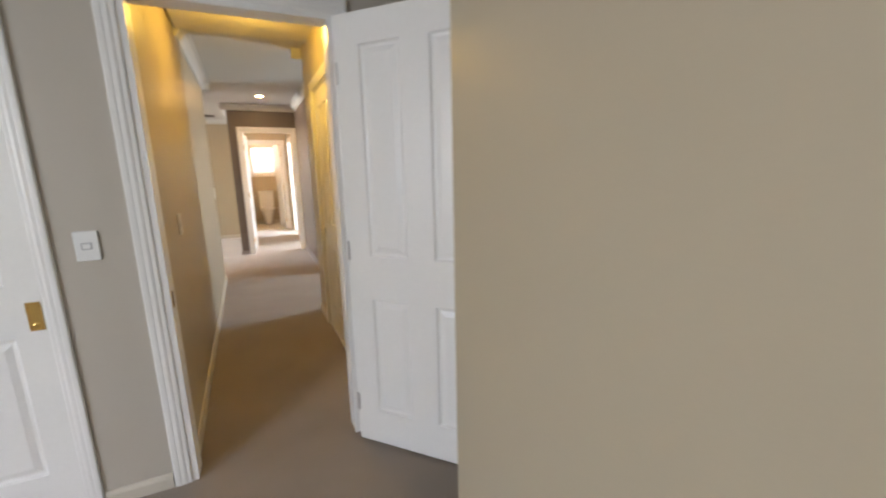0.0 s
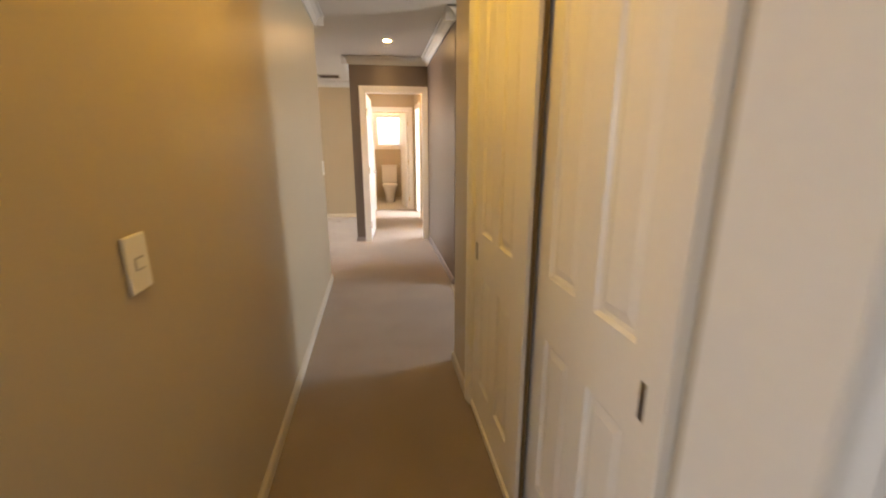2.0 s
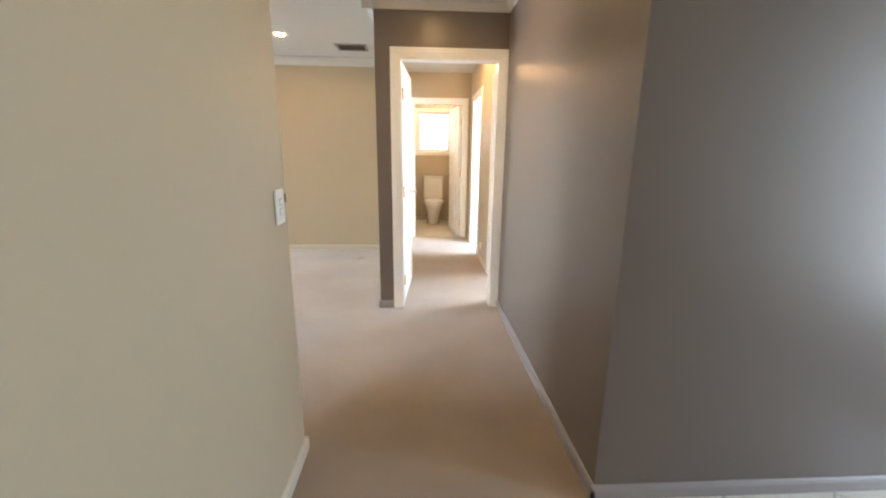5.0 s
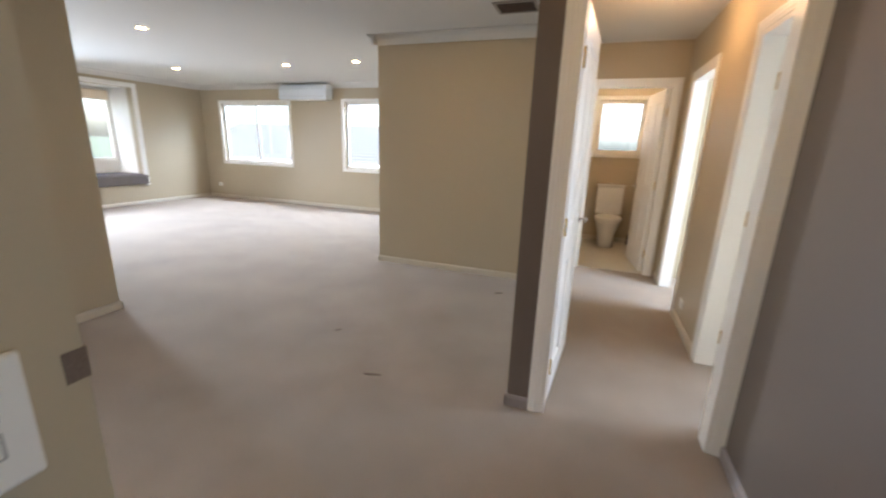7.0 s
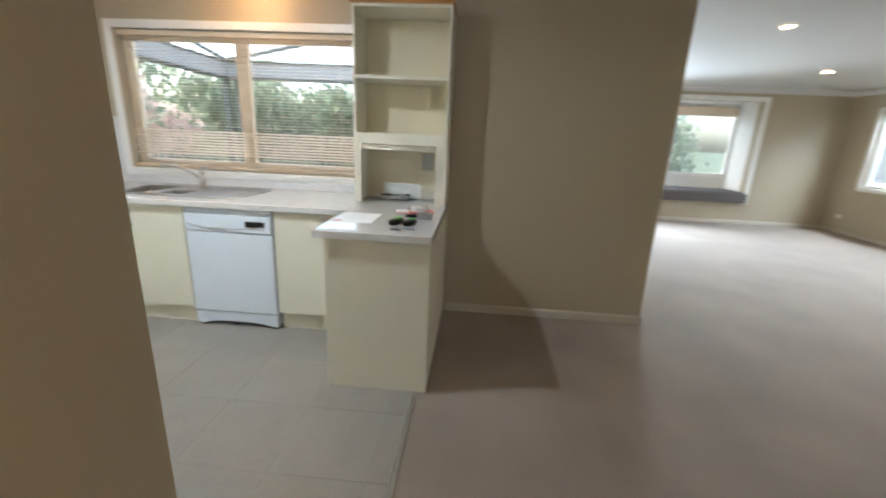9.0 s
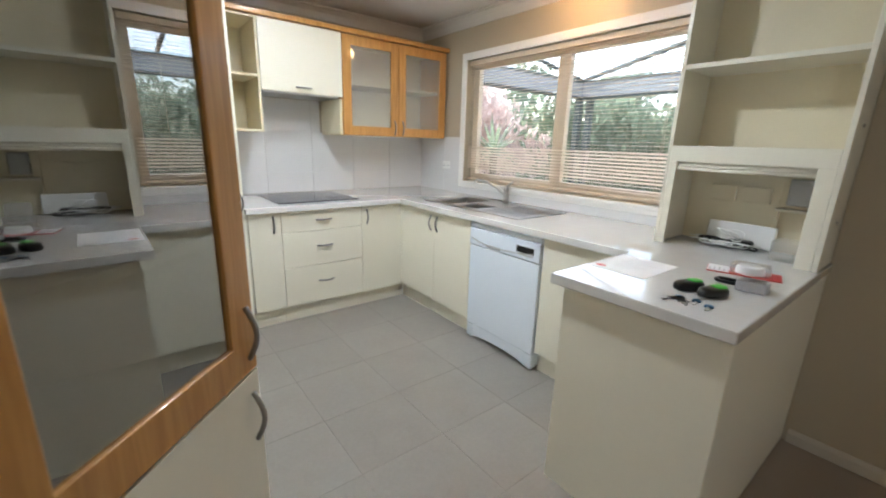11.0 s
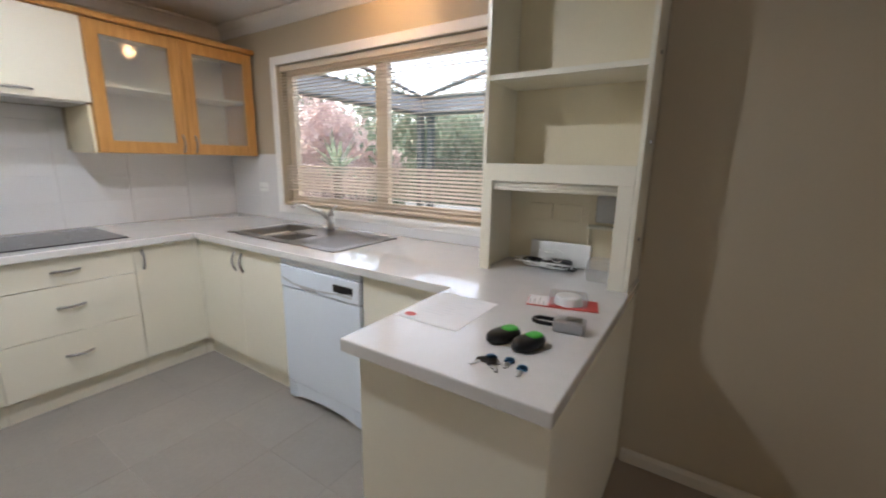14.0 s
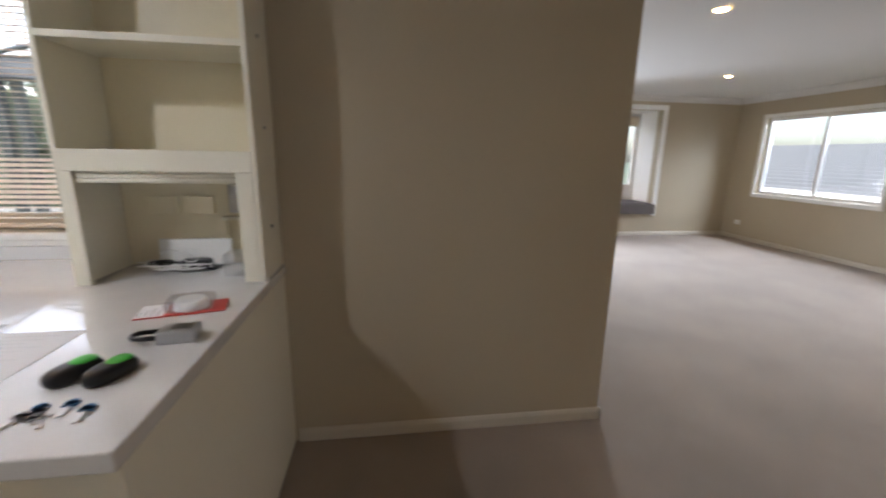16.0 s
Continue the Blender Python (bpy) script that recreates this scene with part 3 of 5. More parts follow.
swing_door("door_bedroom", pose(0.975, 2.245, 0, 0, 0, -48.7), 0.76, "white moulded four-panel door standing open", "knob", BRASS)
swing_door("door_hall", pose(0.565, 8.005, 0, 0, 0, 86), 0.75, "white moulded door open against the passage wall")
swing_door("door_toilet", pose(1.33, 10.96, 0, 0, 0, 97), 0.72, "white moulded toilet door standing open")
swing_door("door_side", pose(1.57, 8.83, 0, 0, 0, -4), 0.72, "white moulded door open into a side room")

slider = thing("door_slider", (-0.55, 2.36, 0), "white moulded sliding door with a brass flush pull", "door", kind="structure")
local("leaf", panel_leaf(0.84, 2.0), WHITE, slider, pose(-0.99, 2.345, 0.012))
bm = bmesh.new()
for x0, x1, z0, z1 in ((-0.022, 0.022, 0.05, 0.056), (-0.022, 0.022, -0.056, -0.05), (-0.022, -0.016, -0.05, 0.05), (0.016, 0.022, -0.05, 0.05)):
    solid(bm, x0, -0.003, z0, x1, 0.0, z1)
solid(bm, -0.016, -0.0008, -0.05, 0.016, 0.0, 0.05)
bmesh.ops.create_uvsphere(bm, u_segments=12, v_segments=8, radius=0.012, matrix=pose(0, -0.001, -0.035) @ Matrix.Diagonal((1, 0.3, 0.8, 1)))
local("flush_pull", bm, BRASS, slider, pose(-0.20, 2.344, 0.853), "polished brass flush pull")

# linen cupboard with sliding doors
cup = thing("linen_cupboard", (1.2, 3.2, 0), "built-in hall cupboard with cream moulded sliding doors", "cupboard", kind="structure")
local("cupboard_door", panel_leaf(0.685, 1.96, 0.03, 0.135, 0.09, 0.72, 0.915), WHITE, cup, pose(1.135, 3.965, 0.035, 0, 0, -90), "moulded sliding door")
local("cupboard_door", panel_leaf(0.685, 1.96, 0.03, 0.135, 0.09, 0.72, 0.915), WHITE, cup, pose(1.175, 3.335, 0.035, 0, 0, -90), "moulded sliding door")
# added strip: paints the shaded edge where the two doors overlap, not a part
block("edge_shade_strip", (1.148, 3.2725, 0.04), (1.163, 3.279, 1.985), EDGESHADE, cup, "dark strip painting the shade between the doors", 0.001)
block("floor_track", (1.125, 2.47, 0.002), (1.222, 3.97, 0.03), WHITE, cup)
block("top_track", (1.128, 2.48, 1.995), (1.222, 3.96, 2.01), WHITE, cup)
block("cupboard_jamb", (1.100, 2.60, 0.004), (1.225, 2.646, 2.0), WHITE, cup, "white cupboard jamb")
block("cupboard_infill", (1.122, 2.465, 0.004), (1.225, 2.598, 2.0), BEIGE, cup, "beige infill panel")
for y in (3.915, 2.735):
    bm = bmesh.new()
    x = 1.1345 if y > 3.3 else 1.1745
    solid(bm, x - 0.001, y - 0.018, 0.81, x + 0.001, y + 0.018, 0.89)
    solid(bm, x - 0.003, y - 0.012, 0.878, x, y + 0.012, 0.886)
    part("flush_pull", bm, DARKSTEEL, cup, "dark flush pull")

# ---- kitchen ----


def bow(parent, m, n="handle", length=0.12, upright=True, material=DARKSTEEL, rise=0.023):
    """An arched metal pull on a front; the front lies in local x and z, outwards is -y."""
    bm = bmesh.new()
    pts = []
    for i in range(9):
        s = i / 8
        a = (s - 0.5) * length
        out = -rise * math.sin(math.pi * s) - 0.002
        pts.append((0, out, a) if upright else (a, out, 0))
    tube(bm, pts, 0.0065 if length < 0.3 else 0.011)
    local(n, bm, material, parent, m, "arched steel handle", True)


def cabinet(name, m, w, d, z0, z1, fronts, label, kick=0.0, group="kitchen cabinets"):
    """A carcass with its front at local y=0 facing -y; fronts: (name, u0, u1, z0, z1, handle u, handle z, upright)."""
    c = thing(name, m @ Vector((w / 2, d / 2, z0 if not kick else 0.004)), label, "cabinet", group)
    local("body", rounded(box_bm(0.001, 0.02, z0, w - 0.001, d, z1), 0.001, 1), CREAM, c, m)
    if kick:
        local("kickboard", box_bm(0.001, 0.045, 0.005, w - 0.001, 0.06, z0 - 0.001), CREAM, c, m)
    for nm, u0, u1, a, b, hu, hz, upright in fronts:
        f = local(nm, rounded(box_bm(u0 + 0.0015, 0.0, a + 0.0015, u1 - 0.0015, 0.018, b - 0.0015), 0.002), CREAM, c, m)
        if hu is not None:
            bow(f, m @ pose(hu, 0, hz), upright=upright)
    return c


def box_bm(x0, y0, z0, x1, y1, z1):
    bm = bmesh.new()
    solid(bm, x0, y0, z0, x1, y1, z1)
    return bm


def plan_slab(xs, ys, filled, z0, z1):
    """A flat slab over the filled cells of a grid in plan, closed round its edges and holes."""
    bm = bmesh.new()
    nx, ny = len(xs) - 1, len(ys) - 1
    on = lambda i, j: 0 <= i < nx and 0 <= j < ny and filled(i, j)
    for i in range(nx):
        for j in range(ny):
            if not on(i, j):
                continue
            a, b, c, d = (xs[i], ys[j]), (xs[i + 1], ys[j]), (xs[i + 1], ys[j + 1]), (xs[i], ys[j + 1])
            bm.faces.new([bm.verts.new((*p, z1)) for p in (a, b, c, d)])
            bm.faces.new([bm.verts.new((*p, z0)) for p in (d, c, b, a)])
            for p, q, near in ((a, b, (i, j - 1)), (b, c, (i + 1, j)), (c, d, (i, j + 1)), (d, a, (i - 1, j))):
                if not on(*near):
                    bm.faces.new([bm.verts.new(v) for v in ((*p, z0), (*q, z0), (*q, z1), (*p, z1))])
    bmesh.ops.remove_doubles(bm, verts=bm.verts, dist=1e-5)
    bmesh.ops.recalc_face_normals(bm, faces=bm.faces)
    return bm


def frame_bm(w, z0, z1, stile, t=0.02):
    bm = plan_slab((0, stile, w - stile, w), (z0, z0 + stile, z1 - stile, z1), lambda i, j: not (i == 1 and j == 1), 0, t)
    return place(bm, Matrix(((1, 0, 0, 0), (0, 0, 1, 0), (0, 1, 0, 0), (0, 0, 0, 1))))


COOK = lambda x: pose(x, 3.70, 0, 0, 0, 180)      # fronts facing +y, width runs to -x
SINK = lambda y: pose(-2.25, y, 0, 0, 0, 90)      # fronts facing +x, width runs to +y
Z0, ZT = 0.135, 0.862
cabinet("base_cabinet", COOK(-1.022), 0.218, 0.73, Z0, ZT, [("door", 0, 0.218, Z0, ZT, 0.165, 0.775, True)], "narrow cream base cabinet beside the pantry", Z0)
cabinet("drawer_cabinet", COOK(-1.24), 0.63, 0.73, Z0, ZT, [("drawer_front", 0, 0.63, 0.705, ZT, 0.315, 0.785, False), ("drawer_front", 0, 0.63, 0.435, 0.705, 0.315, 0.585, False), ("drawer_front", 0, 0.63, Z0, 0.435, 0.315, 0.305, False)], "cream three-drawer unit under the cooktop", Z0)
cabinet("base_cabinet", COOK(-1.87), 0.375, 0.73, Z0, ZT, [("door", 0, 0.375, Z0, ZT, 0.045, 0.775, True)], "cream corner base cabinet", Z0)
cabinet("sink_cabinet", SINK(3.72), 0.875, 0.70, Z0, ZT, [("door", 0.0, 0.455, Z0, ZT, 0.415, 0.765, True), ("door", 0.455, 0.875, Z0, ZT, 0.495, 0.765, True)], "cream two-door cabinet under the sink", Z0)
cabinet("base_cabinet", SINK(5.225), 0.57, 0.70, Z0, ZT, [("door", 0, 0.565, Z0, ZT, None, None, True)], "cream filler cabinet beside the dishwasher", Z0)

fil = tagged(link("corner_filler", prism([(-2.27, 3.66), (-2.246, 3.66), (-2.246, 3.704), (-2.252, 3.72), (-2.27, 3.72)], 0.15, 0.862), CREAM), "cream corner post between base cabinets", "trim")
fil2 = tagged(link("corner_kick", prism([(-2.45, 3.5), (-2.2465, 3.5), (-2.2465, 3.654), (-2.296, 3.654), (-2.296, 3.719), (-2.45, 3.719)], 0.005, 0.133), CREAM), "cream kickboard in the cabinet corner", "trim")
fil3 = tagged(link("end_filler", box_bm(-1.021, 3.0, 0.15, -1.006, 3.69, 0.862), CREAM), "cream end panel beside the pantry", "trim")

# peninsula
pen = thing("peninsula", (-2.0, 6.05, 0.004), "cream panelled peninsula cabinet with square end", "cabinet", "kitchen cabinets")
block("body", (-2.80, 5.80, 0.005), (-1.68, 6.31, 0.862), CREAM, pen)
block("end_panel", (-1.679, 5.79, 0.005), (-1.66, 6.3418, 0.862), CREAM, pen)
block("side_panel", (-2.84, 6.313, 0.005), (-1.6795, 6.3418, 0.862), CREAM, pen)

# worktop in one piece, cut out for the sink
bm = plan_slab((-2.966, -2.86, -2.37, -2.215, -1.635, -1.006), (2.955, 3.735, 3.895, 4.90, 5.740, 6.350),
               lambda i, j: (j == 0 or i < 3 or (j == 4 and i < 4)) and not (i == 1 and j == 2), 0.865, 0.905)
worktop = tagged(link("worktop", rounded(bm, 0.004), STONE), "glossy white speckled stone worktop round the kitchen", "worktop")

# dishwasher
dw = thing("dishwasher", (-2.3, 4.91, 0.004), "white freestanding dishwasher under the worktop", "dishwasher")
DW = pose(-2.268, 4.608, 0, 0, 0, 90)
local("body", box_bm(0.003, 0.0, 0.03, 0.607, 0.6, 0.855), APPL, dw, DW)
local("top_lip", rounded(box_bm(0.0, -0.028, 0.825, 0.61, 0.0, 0.858), 0.004), APPL, dw, DW)
ctl = local("control_panel", rounded(box_bm(0.002, -0.035, 0.705, 0.608, -0.001, 0.822), 0.006), APPL, dw, DW)
local("display", box_bm(0.43, -0.0375, 0.745, 0.565, -0.035, 0.785), BLACK, ctl, DW, "dark button display")
local("badge", box_bm(0.44, -0.0372, 0.73, 0.56, -0.035, 0.737), GREYP, ctl, DW)
bm = bmesh.new()
tube(bm, [(0.025 + 0.54 * k / 16, -0.0355, 0.752 - 0.030 * math.sin(math.pi * (k / 16) ** 0.8)) for k in range(17)], 0.0035)
local("grip_line", bm, GREYP, ctl, DW, "long curved grip line", True)
local("grip", rounded(box_bm(0.17, -0.0365, 0.712, 0.295, -0.0345, 0.730), 0.001, 1), GREYP, ctl, DW, "recessed grip")
local("door", rounded(box_bm(0.002, -0.03, 0.118, 0.608, -0.001, 0.70), 0.006), APPL, dw, DW)
for u in (0.002, 0.545):
    local("plinth_corner", rounded(box_bm(u, -0.028, 0.018, u + 0.063, 0.03, 0.115), 0.008), APPL, dw, DW)
bm = bmesh.new()
front, back = [], []
for k in range(13):
    u = 0.066 + 0.478 * k / 12
    low = 0.022 + 0.026 * math.sin(math.pi * k / 12) ** 0.6
    for y, row in ((-0.024, front), (0.02, back)):
        row.append((bm.verts.new((u, y, low)), bm.verts.new((u, y, 0.115))))
for row in (front, back):
    for p, q in zip(row, row[1:]):
        bm.faces.new((p[0], q[0], q[1], p[1]))
for p, q, r2, t2 in zip(front, front[1:], back, back[1:]):
    bm.faces.new((p[0], q[0], t2[0], r2[0]))
    bm.faces.new((p[1], q[1], t2[1], r2[1]))
bmesh.ops.recalc_face_normals(bm, faces=bm.faces)
local("plinth", bm, APPL, dw, DW, "curved white plinth")
for u in (0.03, 0.58):
    bm = bmesh.new()
    rod(bm, (u, 0.0, 0.005), (u, 0.0, 0.03), 0.018, n=10)
    local("foot", bm, GREYP, dw, DW)

# cooktop
cook = thing("cooktop", (-1.58, 3.28, 0.906), "black glass ceramic cooktop set in the worktop", "cooktop")
block("glass_plate", (-1.89, 3.07, 0.9055), (-1.25, 3.62, 0.912), BLACKGL, cook, w=0.003)
for x, y, r in ((-1.73, 3.49, 0.09), (-1.41, 3.49, 0.075), (-1.73, 3.21, 0.075), (-1.41, 3.21, 0.10)):
    bm = bmesh.new()
    a = bmesh.ops.create_circle(bm, segments=40, radius=r, matrix=pose(x, y, 0.9123))["verts"]
    b = bmesh.ops.create_circle(bm, segments=40, radius=r - 0.003, matrix=pose(x, y, 0.9123))["verts"]
    for i in range(40):
        bm.faces.new((a[i], a[(i + 1) % 40], b[(i + 1) % 40], b[i]))
    part("cooking_zone", bm, GREYP, cook)

# sink: rim, two bowls, drainer, tap
snk = thing("kitchen_sink", (-2.62, 4.35, 0.906), "stainless steel sink with bowl, half bowl and drainer", "sink")


local_rim = plan_slab((-2.875, -2.835, -2.80, -2.62, -2.42, -2.355), (3.88, 3.92, 4.21, 4.25, 4.47, 4.52, 4.92),
                      lambda i, j: not ((j == 1 and i in (2, 3)) or (j == 3 and i == 3)), 0.9055, 0.911)
part("rim", rounded(local_rim, 0.002), SINKSTEEL, snk)


def bowl(u0, v0, u1, v1, depth):
    bm = bmesh.new()
    rings = []
    for inset, z in ((0, 0.9105), (0.006, 0.900), (0.012, 0.90 - depth * 0.85), (0.035, 0.90 - depth)):
        rings.append([bm.verts.new(p) for p in ((u0 + inset, v0 + inset, z), (u1 - inset, v0 + inset, z), (u1 - inset, v1 - inset, z), (u0 + inset, v1 - inset, z))])
    for ra, rb in zip(rings, rings[1:]):
        for k in range(4):
            bm.faces.new((ra[k], ra[(k + 1) % 4], rb[(k + 1) % 4], rb[k]))
    bm.faces.new(rings[-1])
    rod(bm, ((u0 + u1) / 2, (v0 + v1) / 2, 0.90 - depth), ((u0 + u1) / 2, (v0 + v1) / 2, 0.905 - depth), 0.03, n=20)
    return bm


part("bowl", bowl(-2.80, 3.92, -2.42, 4.21, 0.15), SINKSTEEL, snk)
part("half_bowl", bowl(-2.62, 4.25, -2.42, 4.47, 0.10), SINKSTEEL, snk)
for k in range(9):
    block("drainer_rib", (-2.78, 4.55 + k * 0.036, 0.9112), (-2.42, 4.565 + k * 0.036, 0.9135), SINKSTEEL, snk, w=0.001)
tap = thing("mixer_tap", (-2.845, 4.36, 0.911), "chrome lever mixer tap behind the sink", "tap")
bm = bmesh.new()
rod(bm, (-2.83, 4.36, 0.911), (-2.83, 4.36, 1.01), 0.024, 0.02, n=20)
rod(bm, (-2.83, 4.36, 1.01), (-2.83, 4.36, 1.045), 0.021, 0.019, n=20)
part("tap_body", bm, STEEL, tap, smooth=True)
bm = bmesh.new()
pts = [(-2.83, 4.36, 0.97), (-2.79, 4.30, 1.03), (-2.74, 4.22, 1.075), (-2.70, 4.15, 1.085), (-2.69, 4.13, 1.065)]
tube(bm, pts, 0.012, 12)
part("spout", bm, STEEL, tap, smooth=True)
bm = bmesh.new()
rod(bm, (-2.83, 4.36, 1.045), (-2.84, 4.42, 1.085), 0.009, 0.006, n=10)
part("lever", bm, STEEL, tap, smooth=True)

# overhead units on the cooktop wall
UP = lambda x: pose(x, 3.38, 0, 0, 0, 180)
osh = thing("open_shelf", (-1.11, 3.17, 1.45), "narrow cream open wall shelf beside the pantry", "shelf", "overhead units")
M = UP(-1.0)
for nm, lo, hi in (("side", (0.0, 0, 1.412), (0.016, 0.42, 2.185)), ("side", (0.244, 0, 1.412), (0.26, 0.42, 2.185)), ("back", (0.016, 0.405, 1.412), (0.244, 0.42, 2.185)), ("board", (0.016, 0, 1.412), (0.244, 0.405, 1.428)), ("board", (0.016, 0, 1.79), (0.244, 0.405, 1.806)), ("board", (0.016, 0, 2.169), (0.244, 0.405, 2.185))):
    local(nm, rounded(box_bm(*lo, *hi), 0.001, 1), CREAM_IN, osh, M)
rh = thing("rangehood_cabinet", (-1.56, 3.17, 1.7), "cream lift-up cabinet over the cooktop with a hood below", "cabinet", "overhead units")
M = UP(-1.262)
local("body", box_bm(0.0, 0.02, 1.72, 0.625, 0.42, 2.185), CREAM_IN, rh, M)
f = local("door", rounded(box_bm(0.002, 0, 1.705, 0.623, 0.018, 2.183), 0.002), CREAM, rh, M)
bow(f, M @ pose(0.31, 0, 1.745), upright=False)
local("hood_underside", rounded(box_bm(0.02, 0.04, 1.695, 0.605, 0.40, 1.72), 0.003), STEEL, rh, M, "steel hood underside")
local("side_panel", box_bm(0.603, 0.02, 1.412, 0.623, 0.42, 1.694), CREAM_IN, rh, M)
gcab = thing("glass_cabinet", (-2.41, 3.17, 1.412), "honey wood wall cabinet with two ribbed glass doors", "cabinet", "overhead units")
M = UP(-1.888)
W = 1.057
for nm, lo, hi in (("side", (0, 0.02, 1.412), (0.016, 0.42, 2.185)), ("side", (W - 0.016, 0.02, 1.412), (W, 0.42, 2.185)), ("back", (0.016, 0.405, 1.412), (W - 0.016, 0.42, 2.185)), ("board", (0.016, 0.02, 1.412), (W - 0.016, 0.405, 1.428)), ("shelf", (0.016, 0.06, 1.82), (W - 0.016, 0.405, 1.838)), ("board", (0.016, 0.02, 2.169), (W - 0.016, 0.405, 2.185))):
    local(nm, box_bm(*lo, *hi), OAK if nm == "side" else CREAM_IN, gcab, M)


def glazed_door(parent, m, w, z0, z1, stile, pane):
    d = local("door", rounded(frame_bm(w, z0, z1, stile), 0.003), OAK, parent, m, "honey wood door frame")
    g = local("glass", box_bm(stile - 0.004, 0.008, z0 + stile - 0.004, w - stile + 0.004, 0.012, z1 - stile + 0.004), pane, d, m)
    g.visible_shadow = False
    return d


for u0, hu in ((0.003, 0.484), (0.5305, 0.04)):
    d = glazed_door(gcab, M @ pose(u0, 0, 0), 0.5235, 1.414, 2.183, 0.075, FROST)
    bow(d, M @ pose(u0 + hu, 0, 1.487), upright=True)
rail = tagged(link("wood_rail", rounded(box_bm(-2.958, 2.955, 2.187, -0.985, 3.41, 2.222), 0.006), OAK), "honey wood rail along the overhead cabinets", "trim")

# corner pantry
pan = thing("corner_pantry", (-0.5, 3.5, 0.004), "tall cream corner pantry with an angled door", "pantry", "kitchen cabinets")
part("body", prism([(-0.662, 4.03), (-1.004, 3.688), (-1.004, 2.956), (0.128, 2.956), (0.128, 4.03)], 0.128, 2.20), CREAM, pan)
part("kickboard", prism([(-0.640, 4.03), (-0.640, 4.026), (-1.000, 3.666), (-1.03, 3.658), (-1.03, 3.5), (0.1, 3.4), (0.1, 4.03)], 0.005, 0.127), CREAM, pan)
M = pose(-0.657, 4.052, 0, 0, 0, 225)
f = local("door", rounded(box_bm(0.012, 0.0, 0.130, 0.498, 0.018, 2.195), 0.002), CREAM, pan, M)
bow(f, M @ pose(0.455, 0, 0.95), upright=True)

# oven tower with an open shelf
ot = thing("oven_tower", (-0.25, 4.34, 0.004), "tall cream oven cabinet with an open shelf", "cabinet", "kitchen cabinets")
M = pose(-0.615, 4.765, 0, 0, 0, -90)
TW = 0.73
for nm, lo, hi in (("side_panel", (0.0, 0, 0.006), (0.018, 0.735, 2.2)), ("side_panel", (TW - 0.018, 0.0, 0.006), (TW, 0.735, 2.2)), ("board", (0.018, 0, 1.32), (TW - 0.018, 0.73, 1.338)), ("board", (0.018, 0, 1.77), (TW - 0.018, 0.73, 1.79)), ("back", (0.018, 0.55, 1.338), (TW - 0.018, 0.56, 1.77)), ("carcass", (0.018, 0.03, 0.15), (TW - 0.018, 0.73, 1.318)), ("kickboard", (0.018, 0.05, 0.006), (TW - 0.018, 0.07, 0.149)), ("stile", (0.0185, 0.0, 0.445), (0.075, 0.0295, 1.319)), ("stile", (TW - 0.075, 0.0, 0.445), (TW - 0.0185, 0.0295, 1.319))):
    local(nm, rounded(box_bm(*lo, *hi), 0.001, 1), CREAM if nm in ("side_panel", "stile") else CREAM_IN, ot, M)
f = local("door", rounded(box_bm(0.019, 0, 1.793, TW - 0.019, 0.018, 2.198), 0.002), CREAM, ot, M)
bow(f, M @ pose(TW - 0.07, 0, 1.86), upright=True)
f = local("drawer_front", rounded(box_bm(0.019, 0, 0.155, TW - 0.019, 0.018, 0.44), 0.002), CREAM, ot, M)
bow(f, M @ pose(TW / 2, 0, 0.23), upright=False)
oven = thing("wall_oven", (-0.3, 4.4, 0.45), "white built-in double oven with arched black handles", "oven")
U0, U1 = 0.0765, TW - 0.0765
local("body", box_bm(U0, -0.001, 0.447, U1, 0.028, 1.316), APPL, oven, M)
cp = local("control_panel", rounded(box_bm(U0, -0.018, 1.215, U1, -0.002, 1.316), 0.004), APPL, oven, M)
for u in (0.15, 0.26, 0.37, 0.48):
    bm = bmesh.new()
    rod(bm, (u, -0.018, 1.262), (u, -0.038, 1.262), 0.02, 0.016, n=16)
    local("dial", bm, GREYP, cp, M, "grey round dial", True)
for a, b in ((0.72, 1.205), (0.45, 0.71)):
    dr = local("oven_door", rounded(box_bm(U0, -0.020, a, U1, -0.002, b), 0.005), APPL, oven, M)
    local("window", box_bm(U0 + 0.08, -0.0215, a + 0.06, U1 - 0.08, -0.0203, b - 0.10), BLACKGL, dr, M, "dark glass oven window")
    bow(dr, M @ pose(TW / 2, -0.020, b - 0.062), "oven_handle", 0.42, False, STEEL, 0.055)
    for u in (TW / 2 - 0.195, TW / 2 + 0.195):
        local("handle_end", rounded(box_bm(u - 0.022, -0.047, b - 0.078, u + 0.022, -0.020, b - 0.046), 0.004), BLACK, dr, M, "black handle mount")

# cupboard over the fridge space, and the angled cabinet that ends the run
fr = thing("fridge_cupboard", (-0.25, 5.04, 1.81), "cream cupboard over the empty fridge space", "cabinet", "kitchen cabinets")
M = pose(-0.61, 5.438, 0, 0, 0, -90)
local("body", box_bm(0.002, 0.02, 1.80, 0.670, 0.73, 2.2), CREAM_IN, fr, M)
for u0, u1, hu in ((0.003, 0.336, 0.295), (0.336, 0.669, 0.377)):
    f = local("door", rounded(box_bm(u0 + 0.001, 0, 1.797, u1 - 0.001, 0.018, 2.198), 0.002), CREAM, fr, M)
    bow(f, M @ pose(hu, 0, 1.87), upright=True)
end = thing("end_cabinet", (-0.3, 5.7, 0.004), "angled end cabinet, wood-framed glass door above a cream door", "cabinet", "kitchen cabinets")
